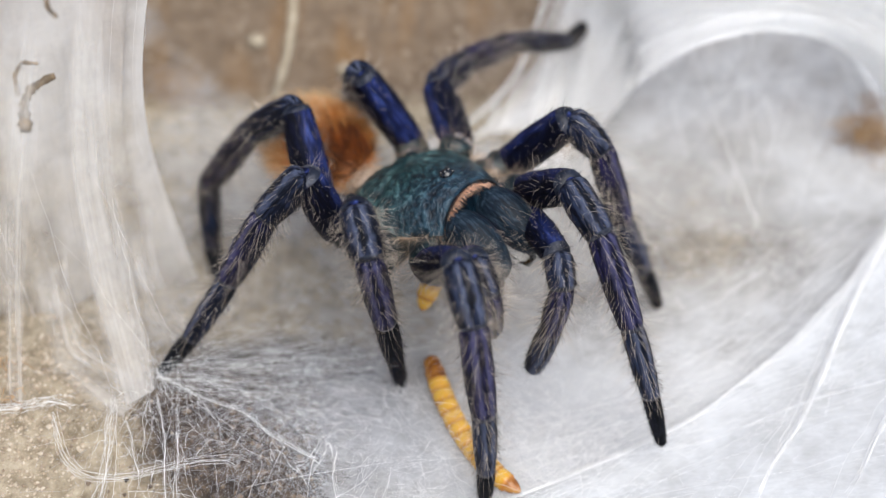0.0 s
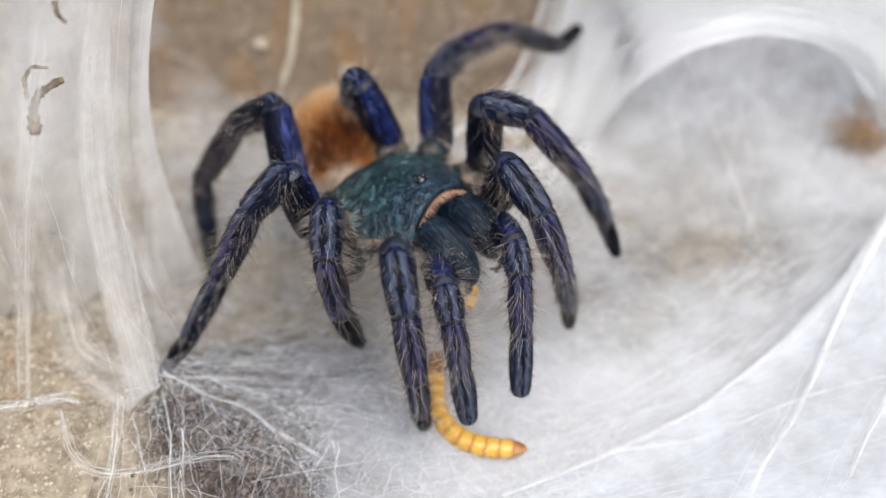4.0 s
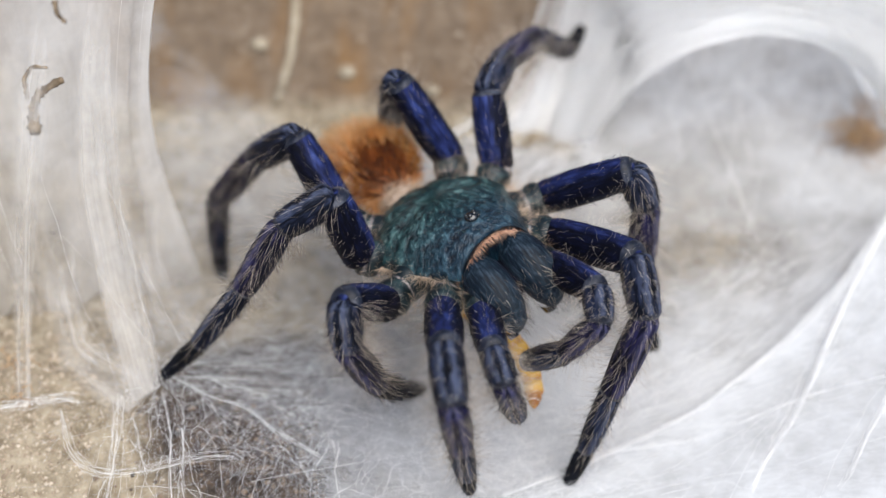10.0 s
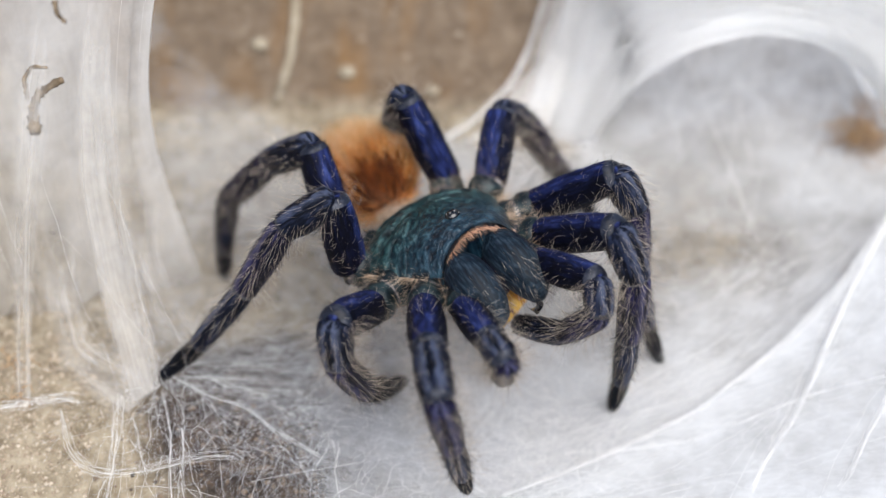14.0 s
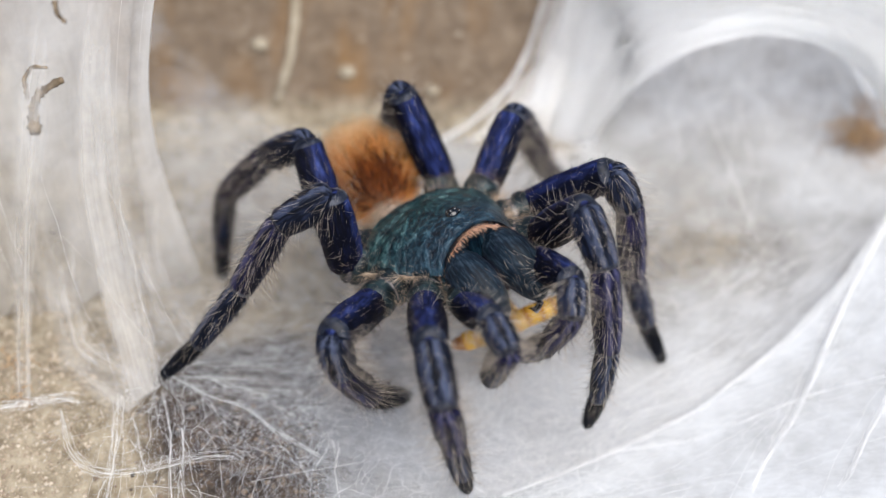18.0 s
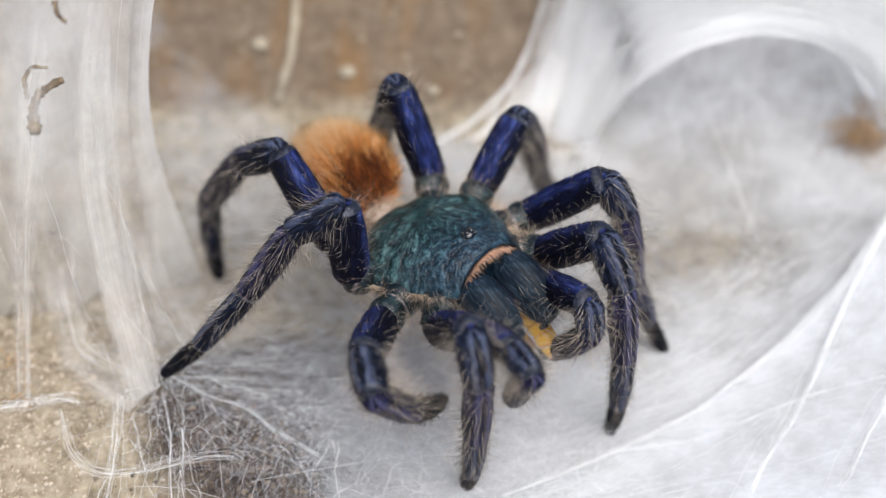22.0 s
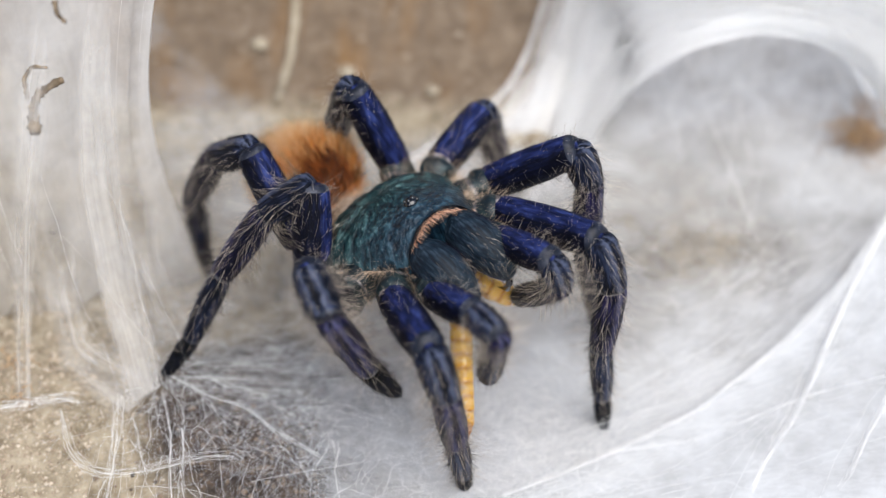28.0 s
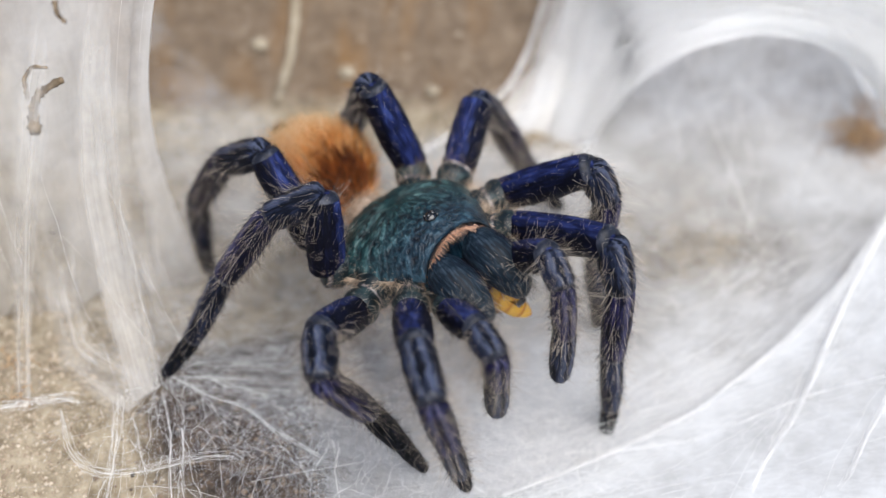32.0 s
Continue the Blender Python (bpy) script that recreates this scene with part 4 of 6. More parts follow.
for side in (1, -1):
    ch = part("chelicera", chelicera_mesh(20 + side), spider, "dark blue bulging chelicera with pale bristles")
    ch.matrix_basis = pose(6.9 * MM, 2.6 * side * MM, 0.2 * MM, 0, 36, 2 * side)
    fg = part("fang", fang_mesh(), ch)
    fg.location = (8.4 * MM, 0, -0.6 * MM)


# Mouthparts, added in black so that the gap between the chelicerae stays dark.
mouth_v, mouth_f = ball((8.2, 0, -3.2), (3.6, 3.0, 2.6), 14, 20)
mouth_p, mouth_n = scatter_on(mouth_v, mouth_f, 260, 27)
mouth_n *= np.sign(((mouth_p - [8.2, 0, -3.2]) * mouth_n).sum(1, keepdims=True))
mouth_h, mouth_hf = hairs(mouth_p, mouth_n + [0.6, 0, -0.3], 0.9, 0.02, seed=28)
mouth_v, mouth_f, mouth_i = joined((mouth_v, mouth_f, 0), (mouth_h, mouth_hf, 1))
part("mouthparts", mesh_from("mouthparts", mouth_v, mouth_f, [FOOT, RUST_HAIR], mouth_i), spider, "dark hairy mouthparts under the chelicerae")


WAIST_AT = (-9.9, 0, 0.5)
waist_v, waist_f = ball(WAIST_AT, (1.7, 2.2, 1.1), 12, 18)
waist_p, waist_n = scatter_on(waist_v, waist_f, 700, 57)
waist_n *= np.sign(((waist_p - WAIST_AT) * waist_n).sum(1, keepdims=True))
waist_h, waist_hf = hairs(waist_p, waist_n + [-0.3, 0, 0.1], 1.2, 0.02, seed=58)
waist_v, waist_f, waist_i = joined((waist_v, waist_f, 0), (waist_h, waist_hf, 1))
part("waist", mesh_from("waist", waist_v, waist_f, [WAIST_SKIN, TAN_HAIR], waist_i), spider, "tan hairy waist before the abdomen")


def abdomen_mesh():
    nu, nv = 26, 30
    v = []
    for i in range(nu):
        a = math.pi * (0.02 + 0.96 * i / (nu - 1))
        for j in range(nv):
            b = 2 * math.pi * j / nv
            x = -math.cos(a)
            r = math.sin(a) * (1 - 0.10 * x)
            v.append((-8.5 - 6.9 * x, 5.0 * r * math.cos(b), 3.7 * r * math.sin(b) + 0.6 * math.sin(a)))
    v = np.array(v)
    f = grid_faces(nu, nv, True)
    rs = np.random.RandomState(31)
    p, n = scatter_on(v, f, 15000, 32)
    c = np.array([-8.5, 0, 0.4])
    n = n * np.sign(((p - c) * n).sum(1, keepdims=True))
    ways = n * 0.62 + np.array([-0.8, 0, 0.12]) + rs.randn(len(p), 3) * 0.17
    # rust in front on top, orange behind it, gold towards the rear and the flanks
    rust = 1.5 * np.exp(-((p[:, 0] + 2.6) / 3.1) ** 2 - (p[:, 1] / 3.6) ** 2) * (p[:, 2] > 0)
    isd = rs.rand(len(p)) < 0.03 + rust * 0.85
    gold = ~isd & (rs.rand(len(p)) < 0.12 + 0.8 / (1 + np.exp((p[:, 0] + 9.0 + rs.randn(len(p)) * 0.8) / 0.9)))
    orange = ~isd & ~gold
    ln = 1.9 + 2.6 * rs.rand(len(p))
    pieces = [(v, f, 0)]
    for k, (pick, grow, thick) in enumerate(((orange, 1.0, 0.026), (isd, 0.85, 0.036), (gold, 1.15, 0.022))):
        hv, hf = hairs(p[pick], ways[pick], ln[pick] * grow, thick, (0, 0, -0.12), 0.2, 33 + k)
        pieces.append((hv, hf, k + 1))
    mv, mf, mi = joined(*pieces)
    return mesh_from("abdomen", mv, mf, [ABDOMEN, ORANGE_HAIR, RUST_HAIR, GOLD_HAIR], mi)


abdomen = part("abdomen", abdomen_mesh(), spider, "orange hairy abdomen with a dark rust patch")
for side in (1, -1):
    sv, sf = tube([(0, 0.5), (0.4, 0.75), (1.9, 0.72), (2.0, 0.58), (3.2, 0.56), (4.0, 0.25)], 10)
    sp = part("spinneret", mesh_from("spinneret", sv, sf, [FOOT]), abdomen, "short dark spinneret")
    sp.matrix_basis = pose(-14.2 * MM, 1.3 * side * MM, 1.5 * MM, 0, 208, 16 * side)


def segment_mesh(name, length, r0, r1, mat, seed, pale, dark, plen, foot=False, flat=0.95, beard=0.0):
    """One piece of a leg along x, swollen in the middle, with rounded ends and bristles."""
    rs = np.random.RandomState(seed)
    prof = [(-0.45, r0 * 0.45), (-0.15, r0 * 0.8)]
    for s in np.linspace(0.04, 0.96, 9):
        prof.append((s * length, (r0 * (1 - s) + r1 * s) * (0.92 + 0.13 * math.sin(s * math.pi))))
    prof += [(length + 0.1, r1 * 0.82), (length + 0.4, r1 * 0.45)]
    v, f = tube(prof, 16, flat, 0.03, seed)
    ix = [0] * len(f)
    if not foot:
        for i in range(10 * 16, 12 * 16):
            ix[i] = 1
    pieces_v, pieces_f, pieces_i = [v], list(f), ix
    base = len(v)
    for count, col, ln, th, lift in ((int(pale * beard), 3, plen * 1.15, 0.0095, 1.2), (dark, 2, plen * 0.4, 0.022, 0.35), (int(pale * 0.3), 3, plen * 0.5, 0.009, 0.35), (int(pale * 0.8), 3, plen * 1.2, 0.0105, 1.0)):
        if not count:
            continue
        p, n = scatter_on(v, f[:-2], count, seed + col + int(100 * lift))
        if lift > 1.1:
            p = p[p[:, 2] < 0.1]
        ctr = p * [1, 0, 0]
        o = (p - ctr) / (np.linalg.norm(p - ctr, axis=1, keepdims=True) + 1e-6)
        ways = o * lift * (1 + 0.5 * (o[:, 2:] < 0.2)) + np.array([0.6, 0, -0.1]) + rs.randn(len(p), 3) * 0.25
        hv, hf = hairs(p, ways, ln * (0.45 + 0.85 * rs.rand(len(p))), th, (0.25, 0, 0), 0.22, seed + 9)
        pieces_v.append(hv)
        pieces_f += [tuple(t) for t in (hf + base)]
        pieces_i += [col] * len(hf)
        base += len(hv)
    return mesh_from(name, np.concatenate(pieces_v), pieces_f, [mat, JOINT, DARK_HAIR, PALE_HAIR], pieces_i)


def coxa_mesh(length, r):
    """Coxa and trochanter: two swollen joints, each closed by a pale ring."""
    v, f = tube([(-1, r * 0.8), (0, r), (length * 0.4, r * 1.06), (length * 0.72, r * 0.98), (length * 0.8, r * 0.86), (length * 0.86, r * 0.9), (length * 0.93, r * 0.84),
                 (length, r * 0.98), (length + 0.7, r * 1.02), (length + 1.3, r * 0.95), (length + 1.5, r * 0.84), (length + 1.8, r * 0.88), (length + 2.1, r * 0.78), (length + 2.3, r * 0.4)], 18, 0.92)
    ix = [0] * len(f)
    for k in (4, 10, 11):
        for i in range(k * 18, k * 18 + 18):
            ix[i] = 1
    p, n = scatter_on(v, f[:-2], 420, 44)
    hv, hf = hairs(p, n + [0.9, 0, 0], 1.0 + 1.2 * np.random.RandomState(46).rand(len(p)), 0.012, seed=45)
    mv = np.concatenate([v, hv])
    return mesh_from("coxa", mv, list(f) + [tuple(t) for t in hf + len(v)], [COXA, RING, TAN_HAIR, DARK_HAIR], ix + [3 if i < len(hf) * 0.5 else 2 for i in range(len(hf))])


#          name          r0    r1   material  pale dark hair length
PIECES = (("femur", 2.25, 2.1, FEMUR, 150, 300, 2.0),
          ("patella", 2.05, 1.85, SHANK, 190, 260, 2.5),
          ("tibia", 1.8, 1.6, VIOLET, 300, 260, 2.9),
          ("metatarsus", 1.5, 1.2, SHANK, 190, 380, 2.6),
          ("tarsus", 1.15, 0.72, FOOT, 30, 420, 1.2))
LEG_SETS = {}
for number, name in enumerate(("R1", "R2", "R3", "R4", "PR", "PL", "L1", "L2", "L3", "L4")):
    kind = "P" if name[0] == "P" else name[1]
    side = 1 if "L" in name else -1
    b = Vector(BASES[kind]) * 1
    b.y *= side
    slim = 0.86 if kind == "P" else 1.0
    inner = Vector((b.x * 0.45 - 0.3, b.y * 0.42, -1.6))
    span = b - inner
    cx_ = part("coxa", coxa_mesh(span.length - 1.6, 2.35 * slim), spider, "dark teal coxa with a pale ring")
    cx_.matrix_basis = Matrix.Translation(inner * MM) @ span.to_track_quat("X", "Z").to_matrix().to_4x4()
    beard = 1.4 if name in ("R1", "R2", "PR") else 1.0 if name == "L3" else 0.3
    segs = []
    for k, (pn, r0, r1, mat, pale, dark, hl) in enumerate(PIECES):
        ln = LENGTHS[kind][k]
        if ln < 1:
            segs.append(None)
            continue
        # R2's metatarsus is made black: its turn from the light is put into the material.
        if pn == "metatarsus" and name == "R2":
            mat, pale = FOOT, 40
        if pn == "tarsus" and kind == "P":
            r0, r1, mat, pale = 1.75, 1.5, SHANK, 120
        if pn == "tarsus":
            me = segment_mesh(pn, ln, r0 * slim, r1 * slim, mat, 100 + number * 10 + k, pale, dark, hl, True, beard=beard if kind == "P" else 0.0)
        else:
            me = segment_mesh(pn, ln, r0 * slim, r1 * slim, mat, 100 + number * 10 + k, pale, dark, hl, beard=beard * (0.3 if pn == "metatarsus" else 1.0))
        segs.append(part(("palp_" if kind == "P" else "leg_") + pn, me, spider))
    LEG_SETS[name] = (kind, side, segs)

# ---- the larvae ----
def larva(name, label, length=21.0, count=13, tip=WORM_END):
    root = tagged(new(name), label, "larva")
    step = length / count
    made = []
    for i in range(count):
        s = (i + 0.5) / count
        r = 1.3 * (1 - 0.30 * max(0, (s - 0.75) / 0.25) ** 2 - 0.22 * max(0, (0.2 - s) / 0.2) ** 2)
        if i == count - 1:
            v, f = tube([(-0.25, r * 0.9), (0, r), (step * 0.5, r * 0.85), (step * 0.9, r * 0.5), (step * 1.15, 0.15)], 16)
        elif i == 0:
            v, f = tube([(-0.7, 0.3), (-0.3, r * 0.7), (0.2, r * 0.95), (step * 0.7, r), (step, r * 0.93), (step + 0.2, r * 0.85)], 16)
        else:
            v, f = tube([(-0.15, r * 0.9), (0.0, r * 0.98), (step * 0.3, r * 1.02), (step * 0.75, r * 1.02), (step * 0.97, r * 0.99), (step + 0.2, r * 0.9)], 16)
        made.append(part("body_ring" if 0 < i < count - 1 else ("head" if i == 0 else "tail_tip"), mesh_from("larva_ring", v, f, [WORM_END if i < 2 else tip if i == count - 1 else WORM]), root))
    return root, made, step


LARVA_A = larva("mealworm", "glossy yellow mealworm larva with ringed body")
LARVA_B = larva("mealworm", "glossy golden mealworm larva held under the fangs", 13.0, 8, WORM)


# ---- what moves ----
def glide(rows, t):
    """Values between rows (time, values...): smooth, with no overshoot."""
    ts = [r[0] for r in rows]
    i = max(0, min(len(ts) - 2, int(np.searchsorted(ts, t, "right")) - 1))
    v = np.array([r[1:] for r in rows[max(0, i - 1):i + 3]], float)
    w = np.array(ts[max(0, i - 1):i + 3])
    k = i - max(0, i - 1)
    d = np.diff(v, axis=0) / np.diff(w)[:, None]

    def slope(j):
        if j == 0 or j == len(w) - 1:
            return d[0 if j == 0 else -1] * 0.0
        a, b = d[j - 1], d[j]
        return np.where(a * b > 0, 2 * a * b / (a + b + 1e-12), 0)
    h = w[k + 1] - w[k]
    s = min(1, max(0, (t - w[k]) / h))
    return (v[k] * (2 * s ** 3 - 3 * s ** 2 + 1) + slope(k) * h * (s ** 3 - 2 * s ** 2 + s)
            + v[k + 1] * (3 * s ** 2 - 2 * s ** 3) + slope(k + 1) * h * (s ** 3 - s ** 2))


STEPS = [k * 0.25 for k in range(129)]


def turn(a, axis_name):
    return Matrix.Rotation(radians(a), 4, axis_name)


def body_pose(rows, t):
    x, y, z, yaw, pitch, roll = glide(rows, t)
    return Matrix.Translation(Vector((x, y, z)) * MM) @ turn(yaw, "Z") @ turn(-pitch, "Y") @ turn(roll, "X")


def move_limb(name, rows):
    """rows: seconds, then degrees: swing, lift, four bends, lean."""
    kind, side, segs = LEG_SETS[name]
    paths = [[] for _ in segs]
    for t in STEPS:
        swing, lift, b1, b2, b3, b4, lean = glide(rows, t)
        at = Vector(BASES[kind])
        at.y *= side
        frame_ = turn(swing * side, "Z") @ turn(lean * side, "X")
        p = lift
        for k, bend in enumerate((0, b1, b2, b3, b4)):
            p += bend
            m = Matrix.Translation(at * MM) @ frame_ @ turn(-p, "Y")
            paths[k].append((t, m))
            at = at + (frame_ @ turn(-p, "Y")).to_3x3() @ Vector((LENGTHS[kind][k], 0, 0))
    for ob, path in zip(segs, paths):
        if ob:
            walk(ob, path)


def move_larva(larva_made, rows):
    """rows: seconds, then tail, bend and head points in millimetres."""
    root, rings, step = larva_made
    paths = [[] for _ in rings]
    home = []
    for t in STEPS:
        g = glide(rows, t)
        a, b, c = Vector(g[0:3]), Vector(g[3:6]), Vector(g[6:9])
        fine = [a * (1 - s) ** 2 + b * 2 * s * (1 - s) + c * s * s for s in np.linspace(0, 1, 40)]
        way = (fine[-1] - fine[-2]).normalized()
        for _ in range(60):
            way = way.lerp(Vector((0.0, 0.45, -0.9)), 0.09).normalized()
            fine.append(fine[-1] + way * 0.5)
        run, pts, need = 0.0, [fine[0]], step
        for p, q in zip(fine, fine[1:]):
            d = (q - p).length
            while run + d >= need and len(pts) <= len(rings):
                pts.append(p.lerp(q, (need - run) / max(d, 1e-6)))
                need += step
            run += d
        pts = pts[:len(rings) + 1][::-1]
        base = Matrix.Translation(pts[0] * MM)
        home.append((t, base))
        for i in range(len(rings)):
            d = pts[i + 1] - pts[i]
            paths[i].append((t, Matrix.Translation((pts[i] - pts[0]) * MM) @ d.to_track_quat("X", "Z").to_matrix().to_4x4()))
    walk(root, home)
    for ob, path in zip(rings, paths):
        walk(ob, path)


def motions():
    body = [(0, -2.5, -8.1, 18.8, -41.1, 22.7, -3.5), (1, -3.1, -8, 19.2, -37.9, 27.3, -4.2), (2, -6.4, -4.3, 19.6, -36.7, 36, -1.8), (3, -6.5, -4.9, 19.2, -39.3, 33, -1),
            (3.5, -6.2, -6.6, 19.2, -42.5, 25.7, -1.6), (5.5, -2.6, -12.7, 16.6, -45.2, 7, -8.5), (6, -1.8, -13.4, 17.4, -45.7, 4.6, -7.8), (6.5, -0.8, -15, 17.3, -46.9, 2.5, -5.3),
            (7, 2.1, -19.9, 17.2, -50.4, -3.7, 2), (8, -0.4, -16.1, 19.6, -50.8, 12.6, 2.9), (9, -0.4, -16, 19.4, -51.2, 12.5, 3.3), (10, 0.8, -14.9, 21, -51.4, 16.9, 3.2),
            (11, -2.2, -13.6, 20.8, -52.3, 18.7, 3.7), (12, -1.3, -14.5, 20.2, -54.1, 24.1, 5.2), (13, -1.3, -14.3, 20.4, -56.4, 27.3, 1.8),
            (14, -0.5, -15.8, 20.5, -53.9, 28.3, 2.7), (14.5, -0.6, -15.8, 21, -53.7, 28.6, 3), (16.5, -0.8, -15.8, 21.2, -51.3, 28.8, 0.7), (17, -0.9, -15.4, 20.9, -51.1, 29, 0.7),
            (18, -0.8, -16.2, 21.2, -51.3, 27.5, 0.1), (19, -0.9, -17.5, 21.8, -51, 26.2, -1.2), (19.5, -0.9, -17.3, 21.6, -49.5, 23.9, -1.8),
            (20, -1.1, -16.7, 21, -43.3, 14.5, -4.3), (21, -0.7, -17.1, 20.7, -44.9, 14.3, -2.7), (22, -0.5, -17.3, 20.6, -45.2, 13.8, -2.4),
            (23, -0.6, -17.8, 20.2, -45.1, 13.7, -0.6), (24, 0.1, -21.4, 19.7, -46.4, 13, 0), (25, 0.1, -21.5, 19.5, -46.6, 11.2, 1.2), (27.5, -4.7, -18, 22.3, -46.2, 22.2, 5.6),
            (28, -5.2, -16.4, 23.3, -47.8, 28.1, 5.3), (28.5, -4, -18.1, 22.6, -46.7, 24.2, 6.7), (29, -1.2, -22.1, 20.8, -44, 15.2, 9.8), (30, -2.1, -21.6, 21.3, -46.3, 19.2, 6.9),
            (31, -0.6, -21, 19.9, -47.6, 17.9, 9.3), (31.5, -1.3, -19.7, 20.3, -48, 18.9, 8.5), (32, -3.4, -15.9, 21.4, -49.2, 22, 6)]
    walk(spider, [(t, body_pose(body, t)) for t in STEPS])
    tail = [(0, -2, 13), (1, -1, 11), (2, -20, 10), (3, -36, 3.8), (3.5, -36, 2.2), (5.5, -27.3, 2), (6, -22.7, 2), (6.5, -14.5, -3), (7, 6, -13), (8, 2, -1), (9, 0, 0),
            (10, -6, -6), (11, -10, 2), (12, -14, 4), (13, -8, 4), (14, -10, 15.8), (14.5, -10, 14.2), (16.5, -18.2, 15.8), (17, -19.8, 14.2), (18, -18, 11), (19, -20, 14),
            (19.5, -18.8, 11.6), (20, -14, 2), (21, -10, 4), (22, -8, 4), (23, -10, 6), (24, -10, 12), (25, -6, 8), (27.5, -10.9, 10.2), (28, -3.2, 11.8), (28.5, -8.2, 10.1),
            (29, -20, 6), (30, -12, 8), (31, 2, 26), (31.5, 1, 22), (32, -2, 12)]
    walk(abdomen, [(t, Matrix.Translation(PEDICEL * MM) @ turn(glide(tail, t)[0], "Z") @ turn(glide(tail, t)[1], "Y")) for t in STEPS])
    move_limb("R4", [(0, 176.6, 72.5, -96.8, -16.4, -48.6, -10, -19.4), (1, 180.3, 79.4, -94.5, -20.7, -48.6, -9.7, -19.8), (2, 178.1, 93.3, -101.3, -20.8, -59.7, -8.5, -27.3),
                     (3, 176.4, 90.1, -101.3, -20.2, -60.3, -8.2, -27.7), (3.5, 180.1, 74.3, -95.2, -24.1, -55, -8.5, -24.3), (5.5, 180.9, 52.4, -90.5, -16.3, -47.2, -9.4, -7.7),
                     (6, 180.4, 48.2, -89.4, -19.7, -36.3, -8.6, -7.5), (6.5, 177.9, 46.1, -88.9, -17, -35.3, -8.4, -7.8), (7, 170.6, 39.8, -87.3, -8.9, -32.4, -7.8, -8.9),
                     (8, 171.3, 56.7, -85.4, -18.9, -35.2, -9, -13.7), (9, 170.1, 57.8, -86, -19.2, -34.8, -8.7, -13.4), (10, 165.3, 58.9, -88.9, -11.1, -34.3, -8.6, -9.3),
                     (11, 166.7, 68.6, -96.8, -17.3, -31.4, -8.4, -13.2), (12, 163.1, 83.5, -103.9, -13.3, -32.8, -8.4, -10.1), (13, 159.2, 89.1, -108.4, -13.7, -29.4, -6.8, -4.5),
                     (14, 165.2, 83.3, -99, -12, -35.1, -8.7, -10.3), (14.5, 166.4, 79.9, -95.9, -12.1, -36.2, -9.2, -12.3), (16.5, 170.2, 76.3, -91.5, -13.7, -38, -9.3, -13.3),
                     (17, 169.9, 77.8, -92.5, -13.8, -38.5, -9.5, -13.3), (18, 171.3, 73.1, -89.7, -13.6, -38.9, -9.7, -14.2), (19, 174.5, 67.9, -86.4, -13.2, -38.9, -9.6, -16.4),
                     (19.5, 175.4, 64.7, -85, -14.3, -38.9, -9.5, -13.8), (20, 179, 52.1, -79.4, -18.5, -38.7, -8.9, -3.4), (21, 176.1, 55.1, -82.7, -18.1, -35.1, -9, -3.3),
                     (22, 175.5, 55.2, -82.1, -19.1, -34.9, -9.3, -3.4), (23, 177.1, 58.7, -86.1, -16.8, -34.8, -9.7, -7.1), (24, 178.7, 58.5, -87.1, -12.5, -30.3, -8.9, -5.9),
                     (25, 178.4, 57, -86.7, -12.9, -31, -8.9, -6.4), (27.5, 177.9, 74.8, -91.7, -22.2, -34.6, -9.4, -7.4), (28, 175.3, 76.7, -89.2, -21.4, -34.9, -10, -7.1),
                     (28.5, 176.8, 72.3, -87.9, -19.3, -34.2, -9.7, -8.4), (29, 180.3, 62, -84.8, -14.4, -32.7, -9, -11.6), (30, 178, 66.8, -86.4, -15.9, -32.4, -9.2, -7.3),
                     (31, 175, 69, -86.6, -14.8, -32.7, -9.4, -9.3), (31.5, 173.7, 69.9, -87.3, -16.6, -32.3, -9.4, -8.4), (32, 169.9, 72.7, -89.6, -21.8, -31.2, -9.5, -5.5)])
